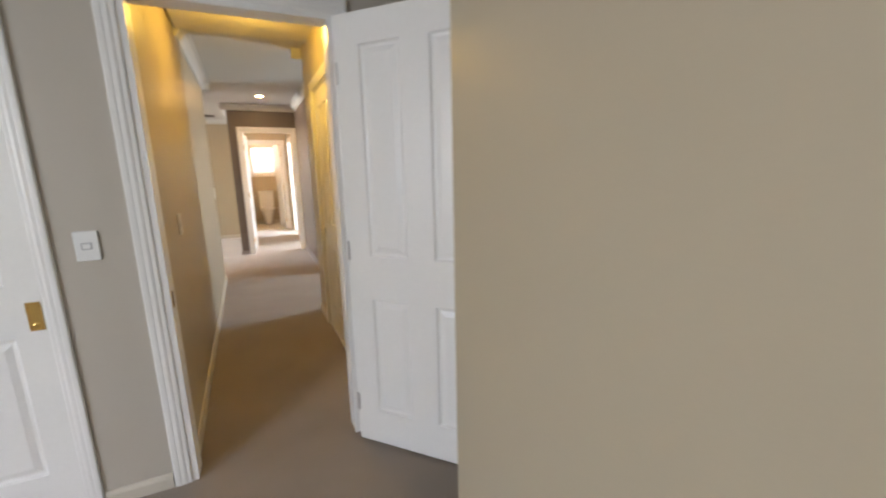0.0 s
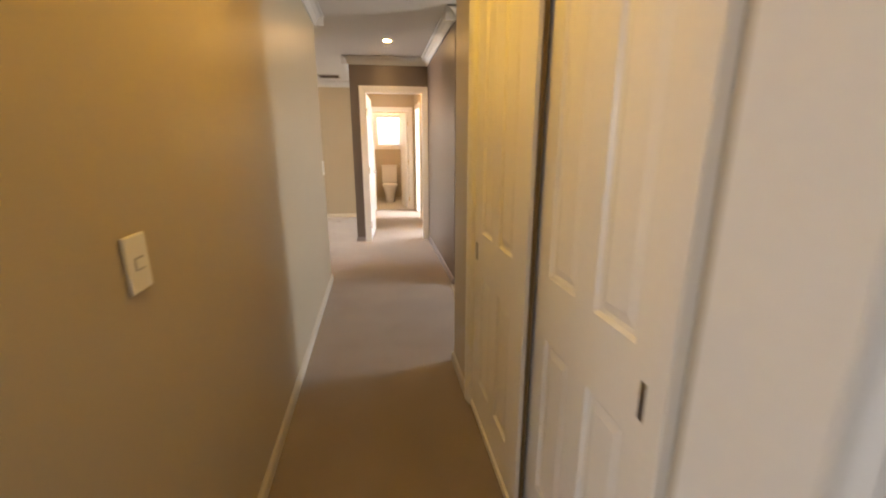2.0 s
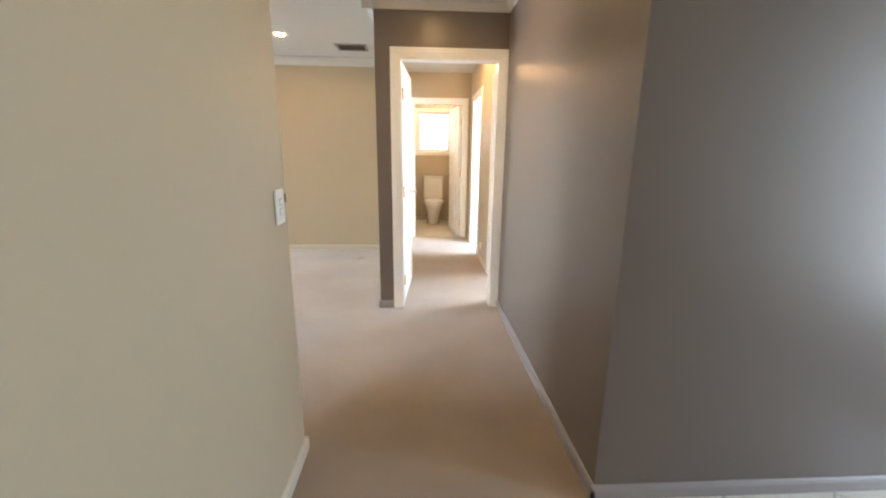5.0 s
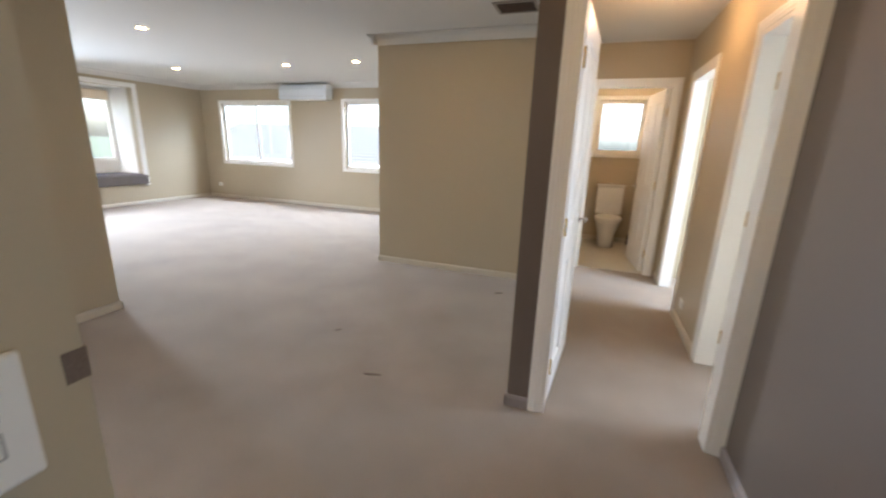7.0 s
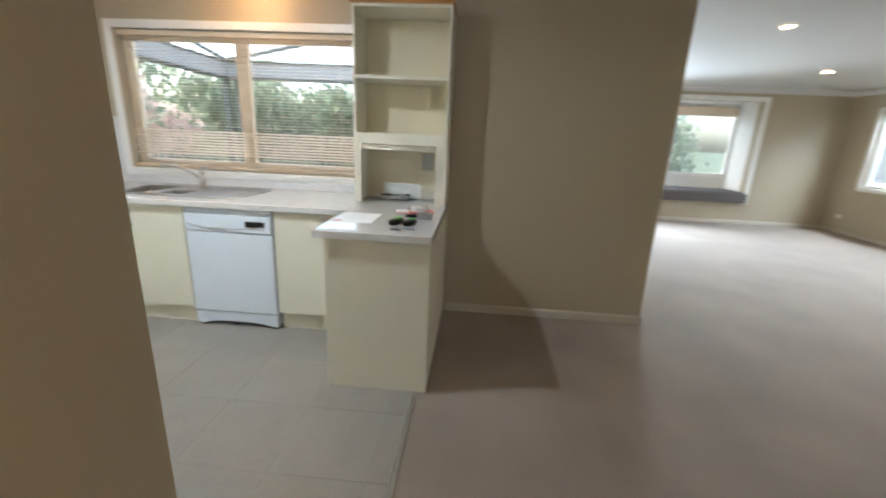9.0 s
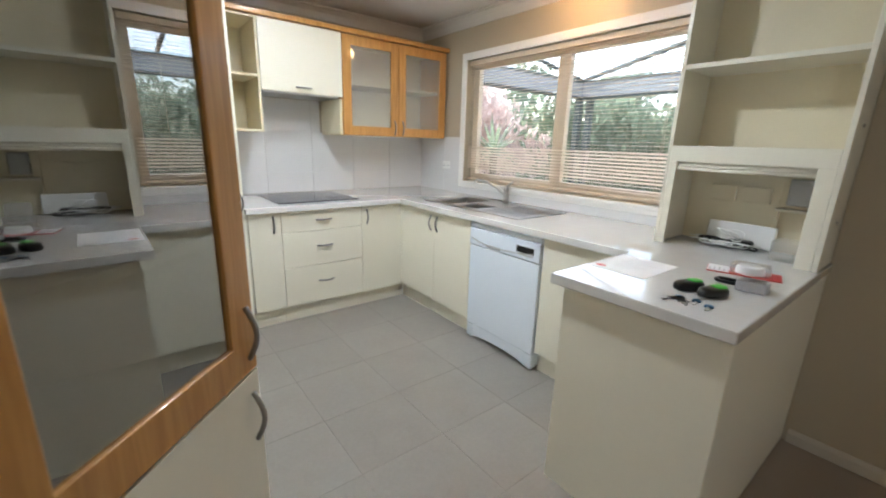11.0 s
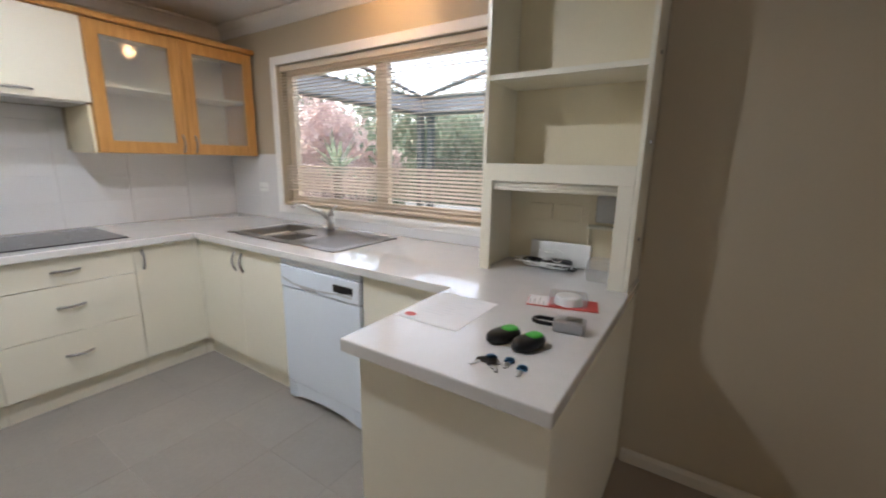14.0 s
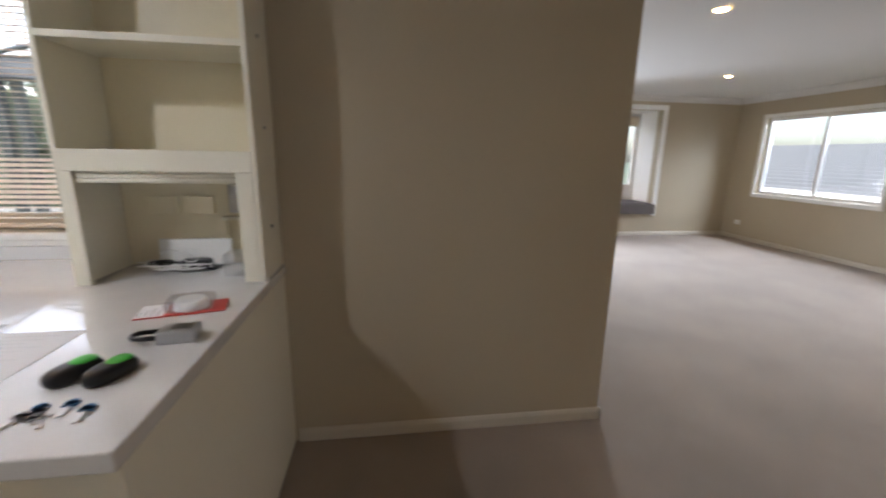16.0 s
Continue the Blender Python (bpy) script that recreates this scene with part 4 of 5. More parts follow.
POLY = [(-0.222, 6.030), (-0.585, 5.648), (-0.585, 5.46), (0.128, 5.46), (0.128, 5.965), (-0.222, 5.965)]
part("base", prism(POLY, 0.12, 0.815), CREAM_IN, end)
part("kickboard", prism([(-0.222, 5.99), (-0.54, 5.62), (-0.54, 5.46), (0.128, 5.46), (0.128, 5.965), (-0.222, 5.965)], 0.005, 0.119), CREAM, end)
for z in (1.15, 1.50, 1.84):
    part("shelf", prism([(-0.222, 6.028), (-0.582, 5.648), (-0.582, 5.46), (0.126, 5.46), (0.126, 5.96), (-0.222, 5.96)], z, z + 0.02), PLASTIC, end)
part("top_board", prism(POLY, 2.17, 2.20), CREAM_IN, end)
block("side_panel", (-0.600, 5.44, 0.005), (0.128, 5.458, 2.2), CREAM, end)
block("stile", (-0.600, 5.459, 0.005), (-0.5855, 5.640, 2.2), CREAM, end)
M = pose(-0.224, 6.066, 0, 0, 0, 226.5)
d = glazed_door(end, M, 0.548, 0.83, 2.19, 0.085, CABGLASS)
bow(d, M @ pose(0.518, 0, 0.93), length=0.13, upright=True)
f = local("lower_door", rounded(box_bm(0.002, 0, 0.125, 0.548, 0.018, 0.825), 0.002), CREAM, end, M, "cream lower door")
bow(f, M @ pose(0.518, 0, 0.71), length=0.13, upright=True)

# appliance tower with roller shutter, standing on the worktop
tw = thing("appliance_tower", (-2.75, 6.02, 0.906), "cream open appliance cupboard with raised roller shutter", "cabinet", "kitchen cabinets")
X0, X1, Y0, Y1 = -2.955, -2.55, 5.69, 6.340
XB = -2.85
for nm, lo, hi, m in (("side_panel", (X0, Y0, 0.9065), (X1, Y0 + 0.018, 2.16), CREAM), ("side_panel", (X0, Y1 - 0.018, 0.9065), (X1, Y1, 2.16), CREAM), ("back_panel", (XB - 0.012, Y0 + 0.018, 0.9065), (XB, Y1 - 0.018, 2.16), CREAM_IN),
                      ("shelf", (XB, Y0 + 0.018, 1.735), (X1 - 0.002, Y1 - 0.018, 1.757), CREAM), ("shelf", (XB, Y0 + 0.018, 1.36), (X1 - 0.02, Y1 - 0.018, 1.379), CREAM), ("top_board", (X0, Y0, 2.161), (X1, Y1, 2.18), CREAM),
                      ("front_rail", (X1 - 0.018, Y0 + 0.019, 1.316), (X1 + 0.001, Y1 - 0.019, 1.390), CREAM), ("front_stile", (X1 - 0.018, Y0 + 0.019, 0.9065), (X1 + 0.001, Y0 + 0.05, 1.315), CREAM), ("front_stile", (X1 - 0.018, Y1 - 0.075, 0.9065), (X1 + 0.001, Y1 - 0.019, 1.315), CREAM)):
    block(nm, lo, hi, m, tw, w=0.0015)
block("top_trim", (X0, Y0 - 0.012, 2.181), (X1 + 0.014, Y1 + 0.012, 2.205), OAK, tw, "honey wood top trim", 0.005)
sh = block("roller_shutter", (X1 - 0.035, Y0 + 0.05, 1.278), (X1 - 0.022, Y1 - 0.075, 1.336), CREAM, tw, "raised slatted roller shutter")
for k in range(3):
    bm = bmesh.new()
    rod(bm, (X1 - 0.021, Y0 + 0.051, 1.284 + k * 0.017), (X1 - 0.021, Y1 - 0.076, 1.284 + k * 0.017), 0.009, n=10)
    part("slat", bm, CREAM, sh, smooth=True)
for z in (1.10, 1.48, 1.80):
    bm = bmesh.new()
    rod(bm, (X1 - 0.13, Y1, z), (X1 - 0.13, Y1 + 0.006, z), 0.008, 0.006, n=10)
    part("screw_cap", bm, DARKSTEEL, tw)

# what stands in the tower
sock = thing("power_points", (XB, 5.95, 1.12), "white double power points on the cupboard back", "socket")
for y in (5.873, 6.018):
    block("plate", (XB + 0.0005, y - 0.056, 1.128), (XB + 0.020, y + 0.056, 1.203), CREAM_IN, sock, w=0.002)
nic = thing("boxed_column", (XB, 6.21, 0.907), "cream boxed-in column with a ledge inside the cupboard", "column")
block("casing_board", (XB + 0.0005, 6.105, 1.118), (XB + 0.012, 6.3215, 1.299), CREAM_IN, nic)
block("ledge", (XB + 0.0005, 6.105, 1.104), (XB + 0.045, 6.3215, 1.117), CREAM, nic)
block("divider", (XB + 0.0005, 6.105, 0.9065), (XB + 0.03, 6.117, 1.103), CREAM_IN, nic)
meter = thing("alarm_box", (XB, 6.18, 1.12), "small grey plastic box on the cupboard back", "box")
block("case", (XB + 0.0125, 6.138, 1.135), (XB + 0.04, 6.225, 1.255), mat("grey_plastic", (0.5, 0.5, 0.49), 0.5), meter, w=0.006)
route = thing("router", (XB + 0.03, 5.985, 0.906), "white network box leaning at the cupboard back", "router")
block("case", (0, -0.145, 0.0), (0.026, 0.145, 0.112), PLASTIC, route, w=0.006, m=pose(XB + 0.022, 5.985, 0.909, 0, -8, 0))
rng = random.Random(4)
cab = thing("cables", (-2.77, 5.92, 0.906), "tangle of white and black cables on the worktop", "cable")
for i in range(14):
    dark = i in (0, 2, 5, 9, 11)
    bm = bmesh.new()
    r = rng.uniform(0.022, 0.045)
    cx, cy = -2.755 + rng.uniform(-0.02, 0.03), 5.90 + (0.09 if dark else 0.0) + rng.uniform(-0.13, 0.10)
    ph, turns = rng.uniform(0, 6), rng.uniform(1.2, 2.3)
    pts = [(cx + r * math.cos(ph + 6.28 * turns * k / 26) * (1 - k / 50), cy + 1.9 * r * math.sin(ph + 6.28 * turns * k / 26) + 0.002 * k, 0.911 + 0.006 * (i % 5) + (0.06 if i == 4 else 0.01) * abs(math.sin(k * 0.35 + i))) for k in range(27)]
    tube(bm, pts, 0.0028 if not dark else 0.0036, 6)
    part("cable", bm, BLACK if dark else PLASTIC, cab, "black cable" if dark else "white cable", True)
block("plug", (-2.80, 5.95, 0.9075), (-2.735, 6.06, 0.948), BLACK, cab, "black power adapter", 0.012)
jar = thing("plastic_tub", (-2.66, 6.22, 0.906), "clear plastic tub on the worktop", "tub")
block("tub", (-2.72, 6.16, 0.906), (-2.62, 6.26, 1.0), CLEAR, jar, w=0.012)

# on the peninsula
pap = thing("paper_sheet", (-2.0, 5.87, 0.9055), "white printed sheet with a small red stamp", "paper")
block("sheet", (-2.145, 5.752, 0.9058), (-1.86, 5.985, 0.9066), PAPER, pap, w=0)
bm = bmesh.new()
bmesh.ops.create_circle(bm, cap_ends=True, segments=24, radius=0.02, matrix=pose(-1.895, 5.79, 0.9069) @ Matrix.Diagonal((0.8, 1.1, 1, 1)))
part("stamp", bm, RED, pap, "red round stamp")
LIGHTINK = mat("pale_grey_ink", (0.72, 0.72, 0.73), 0.7)
for k in range(9):
    block("text_line", (-2.12 + k * 0.022, 5.80, 0.90665), (-2.1165 + k * 0.022, 5.94 - 0.025 * (k % 3), 0.9068), LIGHTINK, pap, w=0)


def remote(at, turn):
    r = thing("gate_remote", at, "black remote control with a round green button", "remote", "gate remotes")
    m = pose(*at, 0, 0, turn)
    def pebble(cx, rx, ry, levels):
        bm = bmesh.new()
        rings = []
        for k, z in levels:
            ring = []
            for i in range(28):
                c, q = math.cos(6.2832 * i / 28), math.sin(6.2832 * i / 28)
                ring.append(bm.verts.new((cx + rx * k * math.copysign(abs(c) ** 0.82, c), ry * k * math.copysign(abs(q) ** 0.82, q), z)))
            rings.append(ring)
        for lo, hi in zip(rings, rings[1:]):
            for i in range(28):
                bm.faces.new((lo[i], lo[(i + 1) % 28], hi[(i + 1) % 28], hi[i]))
        bm.faces.new(rings[0][::-1])
        bm.faces.new(rings[-1])
        return bm
    local("case", pebble(0, 0.056, 0.031, ((0.86, 0.0), (0.97, 0.004), (1.0, 0.012), (0.98, 0.019), (0.90, 0.025), (0.74, 0.029), (0.4, 0.0305))), BLACK, r, m, smooth=True)
    local("button_pad", pebble(-0.022, 0.025, 0.021, ((1.0, 0.027), (0.98, 0.0305), (0.85, 0.0325), (0.4, 0.033))), GREEN, r, m, "green button pad", True)


remote((-1.893, 6.122, 0.906), -24)
remote((-1.888, 6.198, 0.906), -20)
lock = thing("key_safe", (-2.11, 6.22, 0.906), "grey metal key safe with a black shackle", "padlock")
M = pose(-2.062, 6.247, 0.906, 0, 0, 97)
local("case", rounded(box_bm(-0.035, -0.032, 0.0, 0.055, 0.032, 0.036), 0.006), mat("zinc_casting", (0.46, 0.46, 0.47), 0.42, 0.6), lock, M)
bm = bmesh.new()
pts = [(-0.034, -0.022, 0.018), (-0.075, -0.022, 0.018)] + [(-0.075 - 0.022 * math.sin(math.pi * k / 8), -0.022 * math.cos(math.pi * k / 8), 0.018) for k in range(1, 8)] + [(-0.075, 0.022, 0.018), (-0.034, 0.022, 0.018)]
tube(bm, pts, 0.0065, 10)
local("shackle", bm, BLACK, lock, M, "black covered shackle", True)
local("dial_window", box_bm(0.0, -0.02, 0.036, 0.045, 0.02, 0.0372), DARKSTEEL, lock, M)
pk = thing("blister_pack", (-2.33, 6.17, 0.906), "red blister pack with a white round device", "packet")
M = pose(-2.285, 6.168, 0.906, 0, 0, 104)
local("card", rounded(box_bm(-0.12, -0.055, 0.0, 0.12, 0.055, 0.004), 0.001, 1), RED, pk, M, "red printed card")
local("label", box_bm(-0.118, -0.053, 0.0042, -0.045, 0.053, 0.0047), PAPER, pk, M, "white printed end")
for k in range(4):
    local("print_mark", box_bm(-0.112 + k * 0.016, -0.045, 0.0048, -0.108 + k * 0.016, -0.005 + 0.012 * (k % 3), 0.0052), GREYP, pk, M)
g = local("blister", rounded(box_bm(-0.045, -0.052, 0.0043, 0.085, 0.052, 0.040), 0.012), CLEAR, pk, M, "clear moulded blister")
g.visible_shadow = False
bm = bmesh.new()
rod(bm, (0.02, 0, 0.004), (0.02, 0, 0.034), 0.05, 0.043, n=28)
local("device", rounded(bm, 0.004), PLASTIC, pk, M, "white round device")


def key(at, turn, material, label):
    k = thing("key", at, label, "key", "keys on the worktop")
    m = pose(*at, 0, 0, turn)
    bm = bmesh.new()
    rod(bm, (0, 0, 0.001), (0, 0, 0.005), 0.0125, n=14)
    solid(bm, -0.004, -0.012, 0.001, 0.010, 0.012, 0.005)
    local("bow", bm, material, k, m)
    bm = bmesh.new()
    solid(bm, 0.010, -0.004, 0.0015, 0.045, 0.004, 0.0038)
    for i in range(4):
        solid(bm, 0.018 + i * 0.006, 0.004, 0.0015, 0.021 + i * 0.006, 0.0065, 0.0038)
    local("blade", bm, STEEL, k, m)


for x, y, turn, m, lab in ((-1.752, 6.132, -22, DARKSTEEL, "long steel key on a crowded ring"), (-1.762, 6.150, 28, DARKSTEEL, "plain steel key beside other keys"), (-1.775, 6.142, 55, BLUE, "steel key with a dark blue head"), (-1.785, 6.190, 8, BLUE, "steel key with a blue head"), (-1.765, 6.232, 6, BLUE, "steel key with a blue head"), (-1.745, 6.158, 40, DARKSTEEL, "plain steel key beside other keys")):
    key((x, y, 0.906), turn, m, lab)

# ---- fixtures ----


def plate(at, rz, label, rockers=1, w=0.075, h=0.115):
    s = thing("light_switch", at, label, "switch")
    m = pose(*at, 0, 0, rz)
    local("plate", rounded(box_bm(-w / 2, -0.010, -h / 2, w / 2, 0.0, h / 2), 0.004), PLASTIC, s, m)
    for k in range(rockers):
        z = 0.0 if rockers == 1 else (-0.018 + 0.036 * k)
        local("rocker", rounded(box_bm(-0.013, -0.0135, z - 0.010, 0.013, -0.0102, z + 0.010), 0.002), PLASTIC, s, m)
        local("rocker_surround", box_bm(-0.016, -0.0108, z - 0.013, 0.016, -0.0101, z + 0.013), GREYP, s, m)


plate((0.005, 2.31, 1.11), 0, "white single light switch on the bedroom wall")
plate((0.210, 2.99, 1.10), 90.5, "white light switch on the hall wall", 1, 0.075, 0.115)
plate((0.1815, 6.078, 1.13), 90.5, "white double light switch at the wall end", 2, 0.082, 0.128)


def socket(at, rz):
    s = thing("power_outlet", at, "white double power outlet low on the wall", "socket", "power outlets")
    m = pose(*at, 0, 0, rz)
    local("plate", rounded(box_bm(-0.058, -0.010, -0.037, 0.058, 0.0, 0.037), 0.004), PLASTIC, s, m)
    for u in (-0.03, 0.03):
        local("pin_holes", box_bm(u - 0.008, -0.0112, -0.012, u + 0.008, -0.0101, 0.002), GREYP, s, m)


socket((1.46, 9.45, 0.20), -90)
socket((-7.45, 13.11, 0.30), 0)
socket((-2.97, 3.40, 1.16), 90)
chip = thing("plaster_chip", (0.17, 6.16, 1.135), "small dark chip in the plaster wall corner", "chip")
bm = prism([(0.158, 6.1725), (0.1815, 6.1725), (0.1815, 6.150)], 1.136, 1.170)
part("bare_plaster", rounded(bm, 0.003, 1), WORN, chip)
strike = thing("strike_plate", (0.24, 2.36, 0.85), "brass strike plate in the door jamb", "latch")
block("plate", (0.2402, 2.335, 0.815), (0.242, 2.365, 0.885), BRASS, strike, w=0.001)
# flat patch on the plate, its dark colour painting the shade of the latch hole
block("hole", (0.2421, 2.343, 0.83), (0.2424, 2.357, 0.87), SHADOWGAP, strike, w=0)


def downlight(x, y, power=0.35, z=2.45):
    d = thing("downlight", (x, y, z), "round white recessed downlight, switched on", "lamp", "ceiling downlights")
    bm = bmesh.new()
    a = bmesh.ops.create_circle(bm, segments=32, radius=0.055, matrix=pose(x, y, z - 0.002))["verts"]
    b = bmesh.ops.create_circle(bm, segments=32, radius=0.050, matrix=pose(x, y, z - 0.007))["verts"]
    c = bmesh.ops.create_circle(bm, segments=32, radius=0.040, matrix=pose(x, y, z - 0.006))["verts"]
    for p, q in ((a, b), (b, c)):
        for i in range(32):
            bm.faces.new((p[i], p[(i + 1) % 32], q[(i + 1) % 32], q[i]))
    part("ring", bm, PLASTIC, d, smooth=True)
    bm = bmesh.new()
    bmesh.ops.create_circle(bm, cap_ends=True, segments=32, radius=0.041, matrix=pose(x, y, z - 0.0055))
    part("diffuser", bm, LIT, d, "glowing diffuser")
    lamp("downlight_beam", "SPOT", pose(x, y, z - 0.02), power, LED, size=0.04, spot=125)


for x, y in ((0.84, 7.02), (-0.69, 9.04), (-3.93, 9.22), (-6.05, 11.22), (-3.83, 11.28), (-2.62, 11.25)):
    downlight(x, y, DOWN)

vent = thing("ceiling_vent", (-0.05, 9.48, 2.45), "square ceiling air vent with a dark brown grille", "vent")
for lo, hi in (((-0.22, 9.34, 2.438), (0.12, 9.365, 2.449)), ((-0.22, 9.595, 2.438), (0.12, 9.62, 2.449)), ((-0.22, 9.365, 2.438), (-0.195, 9.595, 2.449)), ((0.095, 9.365, 2.438), (0.12, 9.595, 2.449))):
    block("frame", lo, hi, VENTP, vent, w=0.002)
block("backing", (-0.194, 9.366, 2.444), (0.094, 9.594, 2.4485), RUBBER, vent, w=0)
for k in range(7):
    block("slat", (-0.19, 9.378 + k * 0.031, 2.439), (0.09, 9.392 + k * 0.031, 2.4435), RUBBER, vent, w=0.001)

ac = thing("heat_pump", (-4.9, 13.0, 2.12), "white wall-mounted heat pump head unit", "air conditioner")
bm = prism([(-0.23, 0.0), (-0.23, 0.17), (-0.20, 0.26), (-0.15, 0.285), (0, 0.285), (0, 0)], -5.42, -4.30)
place(bm, Matrix(((0, 0, 1, 0), (1, 0, 0, 13.109), (0, 1, 0, 2.13), (0, 0, 0, 1))))
part("case", rounded(bm, 0.01), APPL, ac)
block("air_flap", (-5.38, 12.885, 2.121), (-4.34, 13.06, 2.129), PLASTIC, ac, w=0.003)
block("seam", (-5.41, 12.877, 2.185), (-4.31, 12.8785, 2.189), GREYP, ac, w=0)

# toilet
wc = thing("toilet", (0.95, 12.2, 0.005), "white porcelain toilet with cistern, lid down", "toilet")


def loft(levels, n=28):
    bm = bmesh.new()
    rings = []
    for cx, cy, rx, ry, z in levels:
        rings.append([bm.verts.new((cx + rx * math.cos(6.2832 * k / n), cy + ry * math.sin(6.2832 * k / n), z)) for k in range(n)])
    for a, b in zip(rings, rings[1:]):
        for k in range(n):
            bm.faces.new((a[k], a[(k + 1) % n], b[(k + 1) % n], b[k]))
    bm.faces.new(rings[0][::-1])
    bm.faces.new(rings[-1])
    return bm


part("pan", loft([(0.95, 12.22, 0.12, 0.22, 0.006), (0.95, 12.22, 0.115, 0.22, 0.1), (0.95, 12.19, 0.13, 0.24, 0.22), (0.95, 12.15, 0.175, 0.25, 0.36), (0.95, 12.14, 0.18, 0.255, 0.40)]), PORCELAIN, wc, smooth=True)
part("seat", rounded(loft([(0.95, 12.13, 0.185, 0.25, 0.402), (0.95, 12.13, 0.187, 0.252, 0.425)]), 0.006), PLASTIC, wc)
part("lid", rounded(loft([(0.95, 12.13, 0.183, 0.248, 0.427), (0.95, 12.13, 0.175, 0.24, 0.447)]), 0.006), PLASTIC, wc)
block("cistern", (0.765, 12.36, 0.44), (1.135, 12.545, 0.85), PORCELAIN, wc, w=0.02)
block("cistern_lid", (0.755, 12.35, 0.851), (1.145, 12.547, 0.885), PORCELAIN, wc, w=0.012)
bm = bmesh.new()
rod(bm, (0.95, 12.45, 0.885), (0.95, 12.45, 0.893), 0.025, n=18)
part("flush_button", bm, STEEL, wc)
brush = tagged(link("brush_holder", loft([(1.30, 12.42, 0.05, 0.05, 0.006), (1.30, 12.42, 0.045, 0.045, 0.15), (1.30, 12.42, 0.012, 0.012, 0.16), (1.30, 12.42, 0.01, 0.01, 0.34)], 14), BLACK), "dark toilet brush in its holder", "brush")

# venetian blind over the sink
blind = thing("venetian_blind", (-3.0, 4.66, 1.05), "blond venetian blind lowered over the kitchen window", "blind")
block("headrail", (-3.03, 3.672, 2.045), (-2.985, 5.648, 2.085), BLINDM, blind, w=0.004)
block("bottom_rail", (-3.022, 3.675, 1.046), (-2.992, 5.645, 1.064), BLINDM, blind, w=0.004)
bm = bmesh.new()
solid(bm, -0.0125, -0.985, -0.0011, 0.0125, 0.985, 0.0011)
base_slat = part("slat", bm, BLINDM, blind)
base_slat.matrix_parent_inverse = Matrix.Translation(blind.location).inverted()
base_slat.matrix_basis = pose(-3.007, 4.66, 2.03, 0, 4, 0)
z, k = 2.03 - 0.023, 0
while z > 1.07:
    s = new("slat", base_slat.data)
    s.parent, s.matrix_parent_inverse = blind, base_slat.matrix_parent_inverse
    low = 1.15 < z < 1.36
    s.matrix_basis = pose(-3.007, 4.66, z, 0, (28 if low else 3) + 2 * math.sin(k * 1.7), 0)
    z -= 0.023
    k += 1
for y in (3.85, 4.66, 5.45):
    for dx in (-0.014, 0.014):
        bm = bmesh.new()
        rod(bm, (-3.007 + dx, y, 1.06), (-3.007 + dx, y, 2.05), 0.0012, n=5)
        part("cord", bm, BLINDM, blind)

# carpet marks
for x, y, rx, ry, turn in ((-0.057, 9.58, 0.05, 0.018, 20), (-0.465, 7.87, 0.06, 0.012, 15), (-1.0, 8.3, 0.03, 0.012, 60)):
    bm = bmesh.new()
    bmesh.ops.create_uvsphere(bm, u_segments=14, v_segments=6, radius=1, matrix=pose(x, y, 0.001, 0, 0, turn) @ Matrix.Diagonal((rx, ry, 0.004, 1)))
    tagged(link("carpet_mark", bm, WORN), "small dark worn mark in the carpet", "stain")

# ---- outside ----
GRASS = mat("grass_ground", (0.10, 0.12, 0.075), 0.95, vary=0.3, scale=0.6, fine=30, bump=0.5)
DECK = mat("weathered_deck", (0.30, 0.26, 0.22), 0.7, vary=0.15)
ROOFM = mat("grey_roof_tile", (0.14, 0.15, 0.16), 0.6, vary=0.1, scale=3, fine=30)
BOARD = mat("pale_weatherboard", (0.27, 0.285, 0.30), 0.6, vary=0.04)
BEAM = mat("dark_green_beam", (0.07, 0.085, 0.08), 0.5, vary=0.1)
BARK = mat("tree_bark", (0.16, 0.12, 0.09), 0.9, vary=0.25, bump=0.5)


def leafy(name, colour):
    """A leaf: a soft upper face, and light that shines through from behind."""
    m = mat(name, colour, 0.6, vary=0.3, scale=3, fine=12)
    n, ln = m.node_tree.nodes, m.node_tree.links
    tl, mx = n.new("ShaderNodeBsdfTranslucent"), n.new("ShaderNodeMixShader")
    tl.inputs[0].default_value = (*[min(0.8, c * 1.5) for c in colour], 1)
    mx.inputs[0].default_value = 0.5
    ln.new(n["Principled BSDF"].outputs[0], mx.inputs[1])
    ln.new(tl.outputs[0], mx.inputs[2])
    ln.new(mx.outputs[0], n["Material Output"].inputs[0])
    return m


LEAF = leafy("green_leaf", (0.19, 0.23, 0.155))
LEAF2 = leafy("olive_leaf", (0.26, 0.285, 0.21))
BLOSSOM = leafy("pink_blossom", (0.66, 0.45, 0.41))
slab("ground", -400, -400, 400, 400, -2.9, -2.6, GRASS, "grassy ground outside the house", "ground")
CLEARROOF = bpy.data.materials.new("translucent_roof_sheet")
CLEARROOF.use_nodes = True
cn = CLEARROOF.node_tree
cn.nodes.remove(cn.nodes["Principled BSDF"])
ct, cd, cm = cn.nodes.new("ShaderNodeBsdfTransparent"), cn.nodes.new("ShaderNodeBsdfTranslucent"), cn.nodes.new("ShaderNodeMixShader")
cm.inputs[0].default_value = 0.35
cd.inputs[0].default_value = (0.86, 0.88, 0.88, 1)
cn.links.new(ct.outputs[0], cm.inputs[1])
cn.links.new(cd.outputs[0], cm.inputs[2])
cn.links.new(cm.outputs[0], cn.nodes["Material Output"].inputs[0])

